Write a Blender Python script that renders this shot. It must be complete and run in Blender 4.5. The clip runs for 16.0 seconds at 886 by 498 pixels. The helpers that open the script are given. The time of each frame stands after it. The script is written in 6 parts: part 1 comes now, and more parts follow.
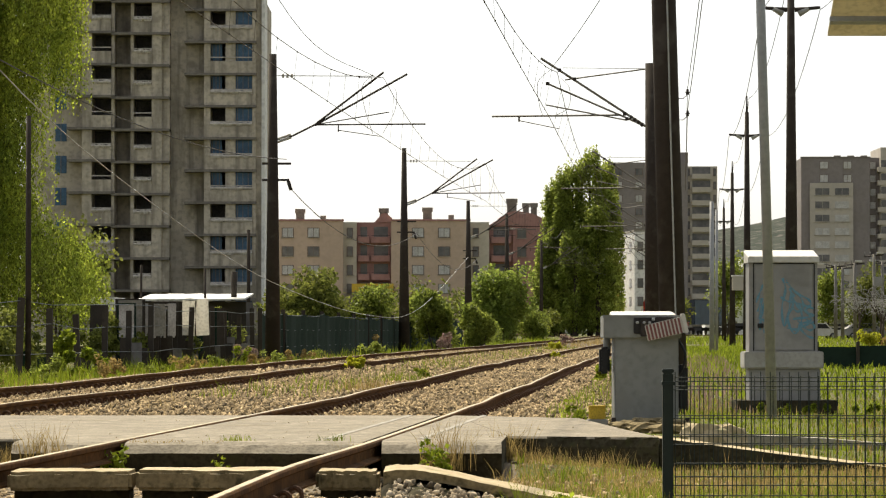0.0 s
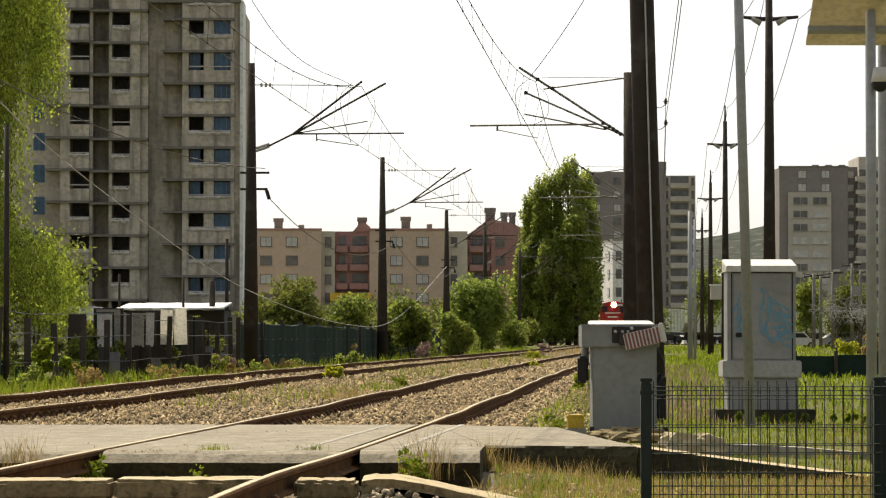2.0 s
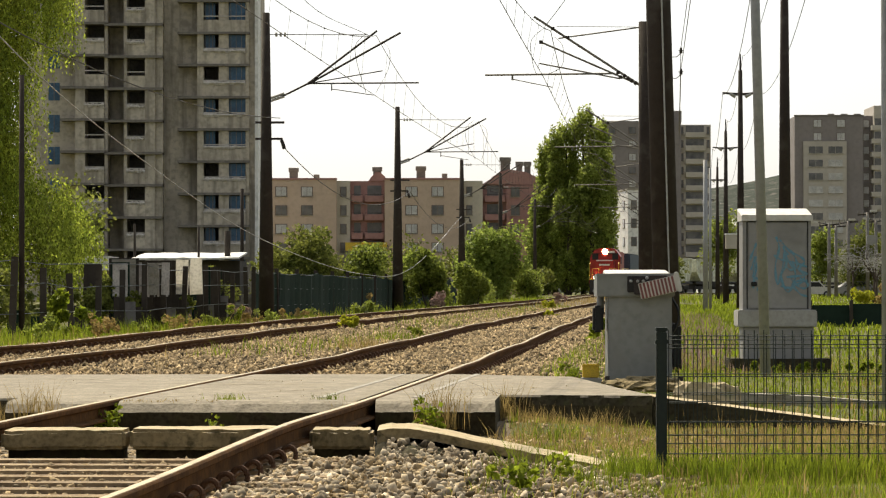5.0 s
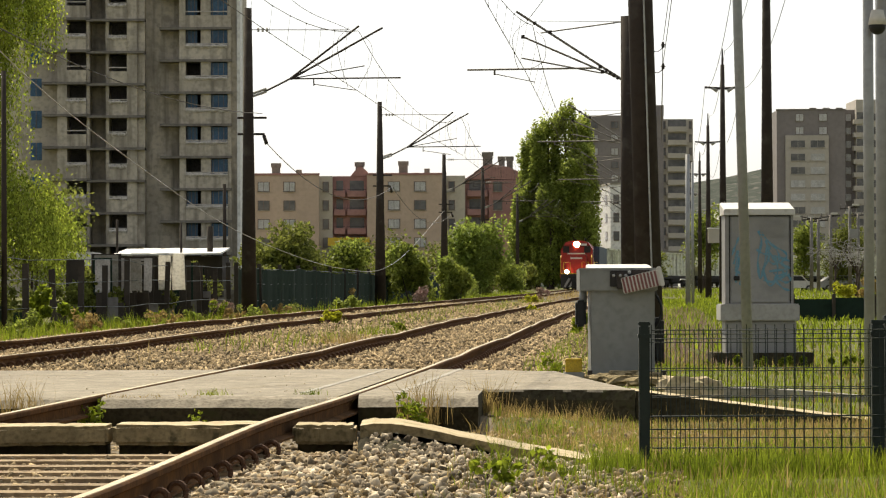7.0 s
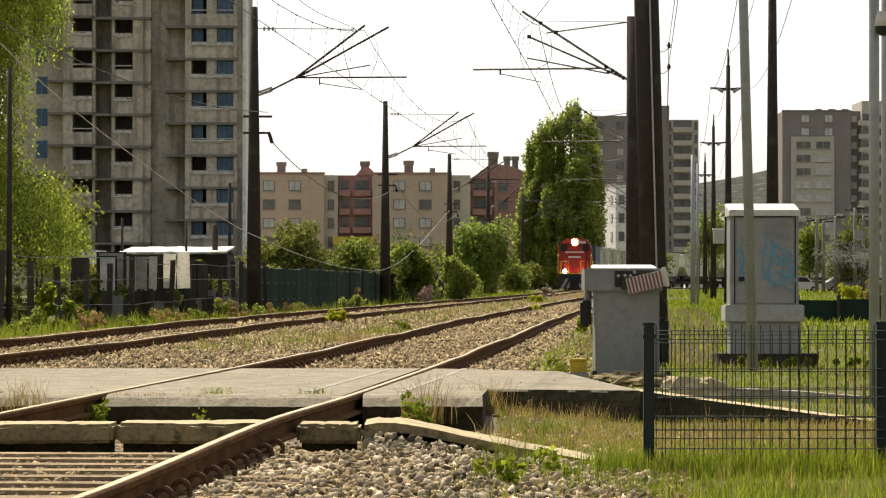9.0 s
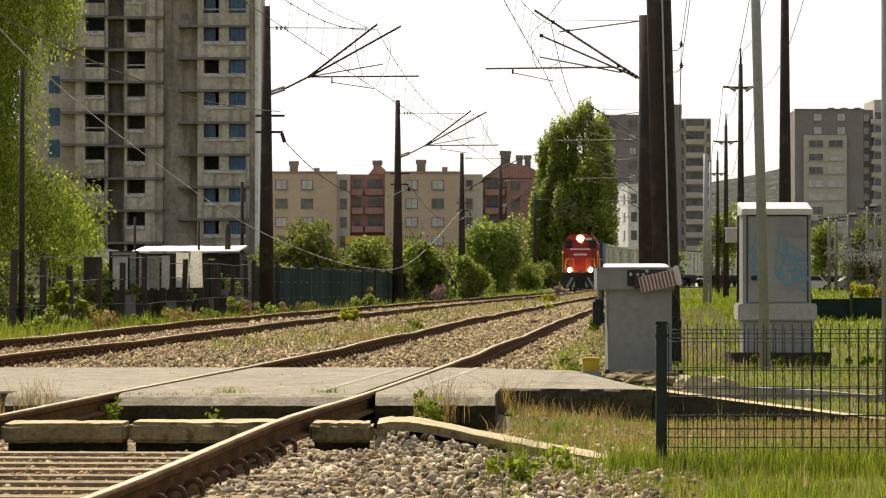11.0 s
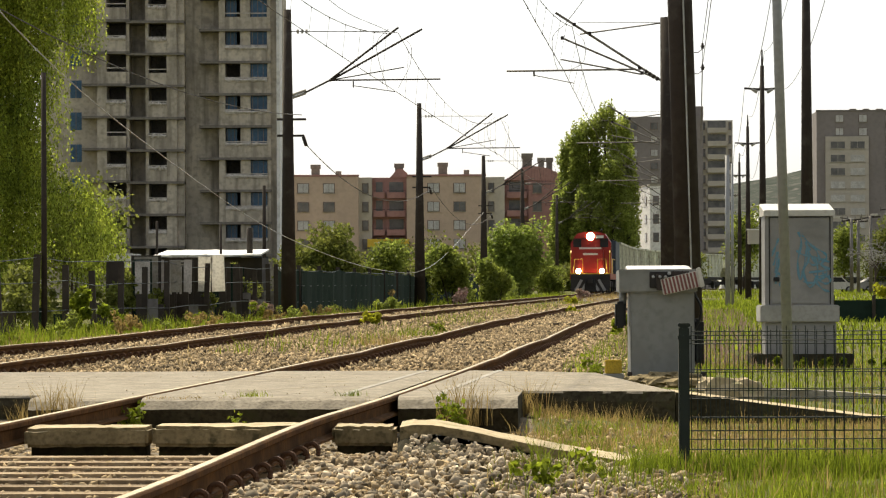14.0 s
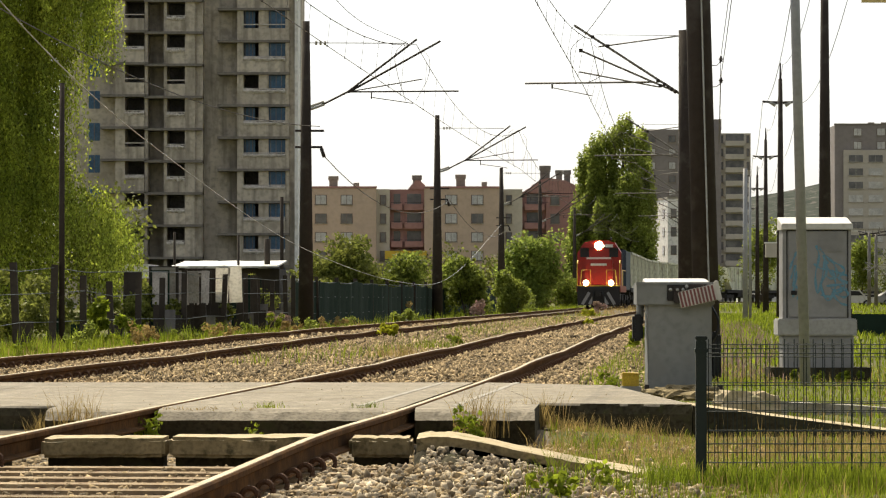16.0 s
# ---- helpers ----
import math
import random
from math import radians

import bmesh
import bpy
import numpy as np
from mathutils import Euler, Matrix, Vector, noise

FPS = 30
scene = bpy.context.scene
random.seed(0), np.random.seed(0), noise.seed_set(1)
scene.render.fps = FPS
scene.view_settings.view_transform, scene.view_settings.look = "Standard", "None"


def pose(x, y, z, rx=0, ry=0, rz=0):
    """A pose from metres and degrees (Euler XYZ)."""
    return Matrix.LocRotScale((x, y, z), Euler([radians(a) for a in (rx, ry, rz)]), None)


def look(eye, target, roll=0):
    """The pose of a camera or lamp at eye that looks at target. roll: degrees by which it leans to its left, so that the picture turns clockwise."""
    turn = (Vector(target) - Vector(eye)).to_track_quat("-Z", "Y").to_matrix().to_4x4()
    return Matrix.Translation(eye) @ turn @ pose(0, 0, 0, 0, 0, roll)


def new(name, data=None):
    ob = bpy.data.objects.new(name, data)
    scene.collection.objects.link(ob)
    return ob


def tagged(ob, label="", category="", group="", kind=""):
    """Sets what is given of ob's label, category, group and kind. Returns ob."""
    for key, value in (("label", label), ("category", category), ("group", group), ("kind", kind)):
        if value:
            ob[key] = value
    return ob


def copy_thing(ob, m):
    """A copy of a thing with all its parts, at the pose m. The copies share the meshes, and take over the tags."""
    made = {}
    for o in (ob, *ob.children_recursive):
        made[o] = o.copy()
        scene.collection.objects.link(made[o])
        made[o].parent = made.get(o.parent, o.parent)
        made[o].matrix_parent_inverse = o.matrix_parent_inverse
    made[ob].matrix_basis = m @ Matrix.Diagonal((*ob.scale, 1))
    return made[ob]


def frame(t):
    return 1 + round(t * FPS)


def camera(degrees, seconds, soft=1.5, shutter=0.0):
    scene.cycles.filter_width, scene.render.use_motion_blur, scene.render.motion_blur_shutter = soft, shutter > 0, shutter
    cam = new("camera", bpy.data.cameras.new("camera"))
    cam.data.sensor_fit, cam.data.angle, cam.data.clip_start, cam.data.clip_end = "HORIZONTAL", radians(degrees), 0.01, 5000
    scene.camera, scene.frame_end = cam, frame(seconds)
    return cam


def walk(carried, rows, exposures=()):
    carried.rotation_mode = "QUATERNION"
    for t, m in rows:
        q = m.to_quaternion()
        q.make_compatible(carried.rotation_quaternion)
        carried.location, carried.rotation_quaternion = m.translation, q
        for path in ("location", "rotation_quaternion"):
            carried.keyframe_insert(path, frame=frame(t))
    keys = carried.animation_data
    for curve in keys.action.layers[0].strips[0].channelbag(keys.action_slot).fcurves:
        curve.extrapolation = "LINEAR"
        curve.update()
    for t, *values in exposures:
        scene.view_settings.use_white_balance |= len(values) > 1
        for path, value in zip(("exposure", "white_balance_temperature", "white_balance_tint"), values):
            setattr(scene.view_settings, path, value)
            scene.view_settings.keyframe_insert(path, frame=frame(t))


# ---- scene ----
cam = camera(13.75, 16.0, 1.2)
EYE = (0.0, 0.0, 1.0)
VIEW = [(0, 0.000, 1.322), (0.5, 0.062, 1.171), (1, 0.004, 1.185), (1.5, -0.141, 1.299), (2, -0.338, 1.465),
        (2.5, -0.132, 1.558), (3, -0.125, 1.509), (3.5, -0.118, 1.273), (4, -0.030, 1.008), (6.5, -0.305, 0.555),
        (7, -0.370, 0.598), (7.5, -0.397, 0.569), (8, -0.356, 0.562), (10.5, -0.183, 0.645), (11, -0.099, 0.576),
        (11.5, -0.033, 0.555), (12, -0.012, 0.656), (12.5, -0.007, 0.739), (13, 0.039, 0.691), (13.5, 0.190, 0.656),
        (14, 0.247, 0.622), (14.5, 0.305, 0.656), (15, 0.388, 0.680), (15.5, 0.508, 0.710), (16, 0.517, 0.809)]
ROLL = ((4, 6.5, 7.5, 8, 13.5, 14, 15, 15.5, 16), (0, .22, .2, 0, 0, .24, .17, .08, 0))
walk(cam, [(t, pose(*EYE, 90 + up, float(np.interp(t, *ROLL)), yaw)) for t, yaw, up in VIEW], [(0, 0.43), (1.5, 0.43), (2.4, 0.30), (4.0, 0.30), (6.3, 0.41), (16, 0.43)])

# ---- light ----
SUN_UP, SUN_LEFT = 50.0, 22.0          # degrees: height of the sun, and how far left of straight ahead
world = bpy.data.worlds.new("sky")
scene.world = world
world.use_nodes = True
wn = world.node_tree.nodes
sky = wn.new("ShaderNodeTexSky")
sky.sky_type, sky.sun_disc = "NISHITA", False
sky.sun_elevation, sky.sun_rotation = radians(SUN_UP), radians(-SUN_LEFT)
sky.dust_density, sky.air_density = 2.0, 1.0
# thin bright cloud over the sky
wl = world.node_tree.links
wco, wnoise, wramp, wmix, wsat = (wn.new("ShaderNode" + k) for k in ("TexCoord", "TexNoise", "MapRange", "Mix", "HueSaturation"))
wnoise.inputs["Scale"].default_value, wnoise.inputs["Detail"].default_value = 2.2, 7.0
wl.new(wco.outputs["Generated"], wnoise.inputs["Vector"])
wramp.inputs[1].default_value, wramp.inputs[2].default_value = 0.35, 0.62
wramp.inputs[3].default_value, wramp.inputs[4].default_value = 0.08, 0.38
wl.new(wnoise.outputs[0], wramp.inputs[0])
wsat.inputs["Saturation"].default_value, wsat.inputs["Value"].default_value = 0.35, 1.4
wl.new(sky.outputs[0], wsat.inputs["Color"])
wmix.data_type = "RGBA"
wmix.inputs[7].default_value = (5.25, 5.2, 4.95, 1)
wl.new(wramp.outputs[0], wmix.inputs[0])
wl.new(wsat.outputs[0], wmix.inputs[6])
# haze that is brighter round the sun
wdot, wglow, wmul = wn.new("ShaderNodeVectorMath"), wn.new("ShaderNodeMapRange"), wn.new("ShaderNodeVectorMath")
wdot.operation, wmul.operation = "DOT_PRODUCT", "SCALE"
wdot.inputs[1].default_value = (-math.sin(radians(SUN_LEFT)) * math.cos(radians(SUN_UP)), math.cos(radians(SUN_LEFT)) * math.cos(radians(SUN_UP)), math.sin(radians(SUN_UP)))
wl.new(wco.outputs["Generated"], wdot.inputs[0])
wglow.inputs[1].default_value, wglow.inputs[2].default_value = -1.0, 1.0
wglow.inputs[3].default_value, wglow.inputs[4].default_value = 0.72, 1.24
wl.new(wdot.outputs["Value"], wglow.inputs[0])
wl.new(wmix.outputs[2], wmul.inputs[0])
wl.new(wglow.outputs[0], wmul.inputs["Scale"])
wl.new(wmul.outputs[0], wn["Background"].inputs[0])
wn["Background"].inputs[1].default_value = 0.084
sun = new("sun", bpy.data.lights.new("sun", "SUN"))
sun.data.energy, sun.data.angle, sun.data.color = 4.6, radians(0.6), (1.0, 0.885, 0.67)
su, sl = radians(SUN_UP), radians(SUN_LEFT)
sun.matrix_world = look((0, 0, 60), (60 * math.sin(sl) * math.cos(su), -60 * math.cos(sl) * math.cos(su), 60 - 60 * math.sin(su)))

# ---- materials ----


def mat(name, a, b=None, rough=0.8, size=1.0, metal=0.0, bump=0.0, fine=8.0, leafy=0.0, emit=0.0, spot=None, vary=0.0, speck=0.6, spec=0.35, streak=0.0):
    """Two colours mixed by noise at two scales; spot: a third colour in patches; leafy: light that passes through; streak: dark runs of rain dirt."""
    m = bpy.data.materials.new(name)
    m.use_nodes = True
    n, l = m.node_tree.nodes, m.node_tree.links
    p = n["Principled BSDF"]
    p.inputs["Roughness"].default_value, p.inputs["Metallic"].default_value = rough, metal
    p.inputs["Specular IOR Level"].default_value = spec
    if leafy:
        p.inputs["Specular IOR Level"].default_value = min(spec, 0.12)
    co = n.new("ShaderNodeTexCoord")
    b = b or tuple(c * 0.75 for c in a)

    def noise_at(scale, detail=6.0):
        t = n.new("ShaderNodeTexNoise")
        t.inputs["Scale"].default_value, t.inputs["Detail"].default_value = scale, detail
        l.new(co.outputs["Object"], t.inputs["Vector"])
        return t

    def mix(fac, ca, cb, lo=0.0, hi=1.0):
        r = n.new("ShaderNodeMapRange")
        r.inputs[1].default_value, r.inputs[2].default_value = lo, hi
        l.new(fac, r.inputs[0])
        x = n.new("ShaderNodeMix")
        x.data_type = "RGBA"
        l.new(r.outputs[0], x.inputs[0])
        for s, c in ((6, ca), (7, cb)):
            if isinstance(c, tuple):
                x.inputs[s].default_value = (*c, 1)
            else:
                l.new(c, x.inputs[s])
        return x.outputs[2]
    big, small = noise_at(1.0 / size), noise_at(fine / size)
    col = mix(big.outputs[0], a, b, 0.35, 0.65)
    col = mix(small.outputs[0], col, tuple(c * speck for c in b), 0.45, 0.85)
    if spot:
        col = mix(noise_at(2.7 / size, 8.0).outputs[0], col, spot, 0.55, 0.68)
    if streak:
        mp, run = n.new("ShaderNodeMapping"), n.new("ShaderNodeTexNoise")
        mp.inputs["Scale"].default_value = (1.0, 1.0, 0.09)
        l.new(co.outputs["Object"], mp.inputs["Vector"])
        l.new(mp.outputs[0], run.inputs["Vector"])
        run.inputs["Scale"].default_value, run.inputs["Detail"].default_value = 4.5 / size, 7.0
        col = mix(run.outputs[0], col, tuple(c * (1 - streak) for c in b), 0.48, 0.72)
    if vary:
        geo, inf = n.new("ShaderNodeNewGeometry"), n.new("ShaderNodeObjectInfo")
        add = n.new("ShaderNodeMath")
        add.operation = "ADD"
        l.new(geo.outputs["Random Per Island"], add.inputs[0])
        l.new(inf.outputs["Random"], add.inputs[1])
        fr = n.new("ShaderNodeMath")
        fr.operation = "FRACT"
        l.new(add.outputs[0], fr.inputs[0])
        mr = n.new("ShaderNodeMapRange")
        mr.inputs[3].default_value, mr.inputs[4].default_value = 1 - vary, 1 + vary
        l.new(fr.outputs[0], mr.inputs[0])
        hs = n.new("ShaderNodeHueSaturation")
        l.new(col, hs.inputs["Color"])
        l.new(mr.outputs[0], hs.inputs["Value"])
        col = hs.outputs[0]
    l.new(col, p.inputs["Base Color"])
    if bump:
        bp = n.new("ShaderNodeBump")
        bp.inputs["Strength"].default_value, bp.inputs["Distance"].default_value = bump, 0.02 * size
        l.new(small.outputs[0], bp.inputs["Height"])
        l.new(bp.outputs[0], p.inputs["Normal"])
    if leafy:
        tr, mx = n.new("ShaderNodeBsdfTranslucent"), n.new("ShaderNodeMixShader")
        l.new(col, tr.inputs[0])
        mx.inputs[0].default_value = leafy
        l.new(p.outputs[0], mx.inputs[1])
        l.new(tr.outputs[0], mx.inputs[2])
        l.new(mx.outputs[0], n["Material Output"].inputs[0])
    if emit:
        p.inputs["Emission Color"].default_value = (*a, 1)
        p.inputs["Emission Strength"].default_value = emit
    return m


M = {
    "ballast": mat("ballast", (0.18, 0.145, 0.095), (0.12, 0.095, 0.06), 0.9, 0.6, bump=0.8, spec=0.16),
    "stone": mat("ballast_stone", (0.41, 0.305, 0.165), (0.22, 0.162, 0.088), 0.85, 0.3, bump=0.3, vary=0.78, spec=0.16),
    "concrete": mat("weathered_concrete", (0.40, 0.37, 0.31), (0.29, 0.27, 0.22), 0.9, 0.5, bump=0.4, fine=14, spot=(0.24, 0.21, 0.15)),
    "road": mat("worn_road_concrete", (0.305, 0.265, 0.195), (0.225, 0.195, 0.142), 0.9, 0.35, bump=0.7, fine=16, spot=(0.37, 0.325, 0.25), speck=0.42, spec=0.2),
    "ramp": mat("sandy_concrete", (0.56, 0.46, 0.29), (0.44, 0.35, 0.21), 0.9, 0.35, bump=0.4, spot=(0.27, 0.25, 0.13), spec=0.15),
    # kerb and slab sides: dirt and moss, with the shade of steep faces coloured in
    "stained": mat("stained_shaded_kerb", (0.31, 0.245, 0.13), (0.19, 0.15, 0.08), 0.95, 0.2, bump=0.6, spot=(0.085, 0.072, 0.038), spec=0.1),
    "moss_shade": mat("mossy_shaded_concrete", (0.075, 0.064, 0.038), (0.034, 0.03, 0.018), 0.95, 0.25, bump=0.5, spot=(0.062, 0.06, 0.028), spec=0.08),
    "sheet": mat("translucent_sheet", (0.80, 0.78, 0.72), (0.70, 0.68, 0.62), 0.5, 0.5, leafy=0.7),
    "tie": mat("tie_concrete", (0.38, 0.29, 0.175), (0.25, 0.18, 0.105), 0.9, 0.25, bump=0.5, spot=(0.17, 0.11, 0.06), vary=0.25, spec=0.15),
    "rust": mat("rusty_rail_web", (0.135, 0.066, 0.022), (0.072, 0.036, 0.013), 0.92, 0.3, bump=0.4, spec=0.06),
    "steel": mat("worn_rail_head", (0.40, 0.335, 0.20), (0.27, 0.215, 0.12), 0.5, 0.6, metal=0.6),
    "clip": mat("clip_iron", (0.12, 0.062, 0.034), (0.07, 0.04, 0.024), 0.8, 0.1, spec=0.12),
    "tube": mat("weathered_galvanised_tube", (0.24, 0.225, 0.20), (0.16, 0.145, 0.125), 0.6, 0.4, metal=0.2, spec=0.3),
    "greystone": mat("pale_broken_stone", (0.55, 0.465, 0.33), (0.30, 0.24, 0.16), 0.9, 0.3, bump=0.3, vary=0.7, spec=0.1),
    "yellowweed": mat("yellow_green_weed", (0.50, 0.48, 0.035), (0.36, 0.38, 0.03), 0.6, 0.3, leafy=0.5, vary=0.3),
    "machine": mat("grey_steel_paint", (0.245, 0.25, 0.235), (0.205, 0.21, 0.195), 0.55, 0.5, bump=0.03, spot=(0.215, 0.215, 0.20), speck=0.85),
    "lid": mat("white_paint", (0.64, 0.62, 0.57), (0.57, 0.55, 0.50), 0.5, 0.4, spot=(0.48, 0.455, 0.40), speck=0.88),
    "cabinet": mat("cabinet_grey", (0.315, 0.305, 0.295), (0.27, 0.265, 0.255), 0.55, 0.8, spot=(0.25, 0.245, 0.235), speck=0.9),
    "plinth": mat("plinth_concrete", (0.42, 0.41, 0.38), (0.33, 0.32, 0.29), 0.9, 0.4, bump=0.3, speck=0.9),
    "graffiti": mat("blue_spray_paint", (0.12, 0.29, 0.40), (0.17, 0.31, 0.39), 0.6, 0.2),
    "black": mat("black_rubber", (0.02, 0.02, 0.02), None, 0.6, 0.2),
    "yellow": mat("yellow_paint", (0.72, 0.50, 0.04), (0.60, 0.40, 0.04), 0.5, 0.1),
    "red": mat("red_stripe", (0.24, 0.09, 0.08), (0.19, 0.08, 0.07), 0.5, 0.1),
    "pole": mat("creosoted_pole", (0.038, 0.030, 0.025), (0.055, 0.044, 0.035), 0.9, 0.8, bump=0.5, spot=(0.07, 0.06, 0.05), spec=0.16),
    "galv": mat("galvanised_steel", (0.37, 0.375, 0.37), (0.30, 0.305, 0.30), 0.5, 0.5, metal=0.2, speck=0.85),
    "iron": mat("dark_tube_iron", (0.06, 0.05, 0.045), None, 0.7, 0.3, spec=0.16),
    "wire": mat("copper_wire", (0.10, 0.085, 0.07), None, 0.6, 0.3),
    "cable": mat("pale_cable", (0.45, 0.45, 0.42), None, 0.5, 0.3),
    "fence": mat("dark_green_fence", (0.007, 0.016, 0.011), (0.012, 0.02, 0.015), 0.5, 0.2),
    "tower": mat("raw_concrete_facade", (0.62, 0.555, 0.45), (0.46, 0.41, 0.335), 0.9, 3.0, bump=0.2, fine=9, spot=(0.36, 0.32, 0.26), spec=0.16, streak=0.55),
    "slab": mat("slab_edge", (0.24, 0.22, 0.19), (0.19, 0.17, 0.15), 0.9, 2.0, spec=0.16),
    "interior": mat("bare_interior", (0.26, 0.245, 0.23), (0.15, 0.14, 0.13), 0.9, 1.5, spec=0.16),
    "film": mat("blue_film_glass", (0.06, 0.14, 0.24), (0.04, 0.09, 0.16), 0.3, 0.8),
    "wrap": mat("plastic_wrap", (0.62, 0.58, 0.53), (0.42, 0.38, 0.33), 0.4, 0.3, bump=0.6),
    "beige": mat("beige_render", (0.58, 0.445, 0.335), (0.53, 0.405, 0.305), 0.9, 4.0, spot=(0.49, 0.375, 0.285), speck=0.9),
    "cream": mat("cream_render", (0.58, 0.52, 0.42), (0.50, 0.45, 0.36), 0.9, 4.0, speck=0.9),
    # faded render, paled further to stand for haze in the air
    "redwall": mat("faded_hazy_red", (0.40, 0.225, 0.195), (0.34, 0.185, 0.16), 0.9, 4.0, speck=0.9),
    "pane": mat("window_glass", (0.10, 0.10, 0.10), (0.20, 0.19, 0.18), 0.15, 1.2),
    "curtain": mat("curtained_glass", (0.60, 0.59, 0.56), (0.46, 0.45, 0.43), 0.3, 1.0),
    "wframe": mat("window_frame", (0.20, 0.15, 0.12), None, 0.6, 0.5),
    # far tower facades: base colours lifted to hold the haze before them
    "darkbrick": mat("dark_grey_facade", (0.275, 0.245, 0.235), (0.24, 0.215, 0.205), 0.9, 6.0, speck=0.9),
    "tan": mat("tan_facade", (0.52, 0.475, 0.41), (0.46, 0.42, 0.36), 0.9, 6.0, speck=0.9),
    "white": mat("whitewashed_wall", (0.82, 0.81, 0.78), (0.74, 0.73, 0.70), 0.8, 3.0),
    "leaf": mat("poplar_leaf", (0.39, 0.44, 0.095), (0.22, 0.27, 0.055), 0.5, 2.0, leafy=0.7, vary=0.45),
    "willow": mat("willow_leaf", (0.41, 0.46, 0.06), (0.19, 0.25, 0.034), 0.5, 0.9, leafy=0.63, vary=0.6),
    "bush": mat("bush_leaf", (0.28, 0.32, 0.06), (0.17, 0.215, 0.04), 0.5, 1.2, leafy=0.62, vary=0.45),
    "sapling": mat("young_bush_leaf", (0.30, 0.36, 0.075), (0.19, 0.25, 0.05), 0.5, 1.2, leafy=0.65, vary=0.4),
    "darkbush": mat("dark_bush_leaf", (0.22, 0.235, 0.05), (0.13, 0.155, 0.034), 0.55, 1.2, leafy=0.58, vary=0.45),
    "grass": mat("grass_blade", (0.26, 0.305, 0.026), (0.14, 0.19, 0.017), 0.5, 0.8, leafy=0.58, vary=0.5),
    "straw": mat("dry_grass", (0.42, 0.31, 0.12), (0.30, 0.22, 0.08), 0.8, 0.6, leafy=0.45, vary=0.35),
    "turf": mat("turf", (0.095, 0.11, 0.03), (0.12, 0.11, 0.04), 0.95, 1.2, bump=0.8, spot=(0.13, 0.112, 0.052), spec=0.1),
    "flower": mat("pink_flower", (0.36, 0.235, 0.22), (0.30, 0.23, 0.15), 0.8, 0.3, leafy=0.3, vary=0.3),
    "bark": mat("bark", (0.08, 0.06, 0.045), None, 0.95, 0.4, bump=0.6),
    "screen": mat("green_shade_net", (0.013, 0.029, 0.019), (0.021, 0.038, 0.026), 0.9, 1.2, bump=0.3, spec=0.16),
    "shack": mat("weathered_boards", (0.045, 0.039, 0.032), (0.075, 0.062, 0.05), 0.95, 0.8, bump=0.4, spec=0.16),
    "locored": mat("locomotive_red", (0.32, 0.024, 0.016), (0.27, 0.02, 0.015), 0.4, 1.0, spot=(0.26, 0.03, 0.02), speck=0.9),
    "lamp": mat("headlamp_glow", (1.0, 0.66, 0.30), (1.0, 0.62, 0.26), 0.3, 1.0, emit=18.0),
    "glint": mat("lamp_core", (1.0, 0.93, 0.75), (1.0, 0.93, 0.75), 0.3, 1.0, emit=200.0),
    "grime": mat("underframe_grime", (0.04, 0.037, 0.035), None, 0.8, 0.5),
    "wagonblue": mat("wagon_dark_blue", (0.05, 0.08, 0.11), (0.04, 0.06, 0.08), 0.6, 1.0),
    "hopper": mat("hopper_pale_green", (0.78, 0.79, 0.64), (0.66, 0.67, 0.53), 0.7, 2.0, spot=(0.42, 0.37, 0.27), streak=0.5),
    "panelback": mat("solar_panel_back", (0.62, 0.56, 0.40), (0.55, 0.50, 0.36), 0.6, 0.5, leafy=0.35),
    "hill": mat("hazy_wooded_hill", (0.06, 0.07, 0.06), (0.09, 0.098, 0.085), 1.0, 25.0, spot=(0.16, 0.15, 0.135), spec=0.0),
}

# ---- mesh helpers ----


def mesh_object(name, verts, faces, material, parent=None, smooth=False):
    me = bpy.data.meshes.new(name)
    me.from_pydata([tuple(v) for v in verts], [], [tuple(f) for f in faces])
    me.materials.append(M[material])
    if smooth:
        me.polygons.foreach_set("use_smooth", [True] * len(me.polygons))
    ob = new(name, me)
    if parent:
        ob.parent = parent
    return ob


def part(name, bm, material, parent=None, label="", smooth=False):
    me = bpy.data.meshes.new(name)
    bm.to_mesh(me)
    bm.free()
    me.materials.append(M[material])
    if smooth:
        me.polygons.foreach_set("use_smooth", [True] * len(me.polygons))
    ob = new(name, me)
    if parent:
        ob.parent = parent
    return tagged(ob, label) if label else ob


def thing(name, m, label, category, group="", kind=""):
    ob = new(name)
    ob.matrix_basis = m
    return tagged(ob, label, category, group, kind)


def box(bm, x0, x1, y0, y1, z0, z1, bevel=0.0, turn=None):
    made = bmesh.ops.create_cube(bm, size=1.0)["verts"]
    for v in made:
        v.co = Vector(((x0 + x1) / 2 + v.co.x * (x1 - x0), (y0 + y1) / 2 + v.co.y * (y1 - y0), (z0 + z1) / 2 + v.co.z * (z1 - z0)))
        if turn:
            v.co = turn @ v.co
    if bevel:
        edges = list({e for v in made for e in v.link_edges})
        bmesh.ops.bevel(bm, geom=edges, offset=bevel, segments=2, affect="EDGES", clamp_overlap=True)
    return bm


def boxed(name, dims, material, parent=None, label="", bevel=0.0, turn=None):
    return part(name, box(bmesh.new(), *dims, bevel, turn), material, parent, label)


def rod(bm, a, b, r0, r1=None, sides=8):
    a, b = Vector(a), Vector(b)
    r1 = r0 if r1 is None else r1
    made = bmesh.ops.create_cone(bm, cap_ends=True, segments=sides, radius1=r0, radius2=r1, depth=(b - a).length)["verts"]
    m = Matrix.Translation((a + b) / 2) @ (b - a).to_track_quat("Z", "Y").to_matrix().to_4x4()
    for v in made:
        v.co = m @ v.co
    return bm


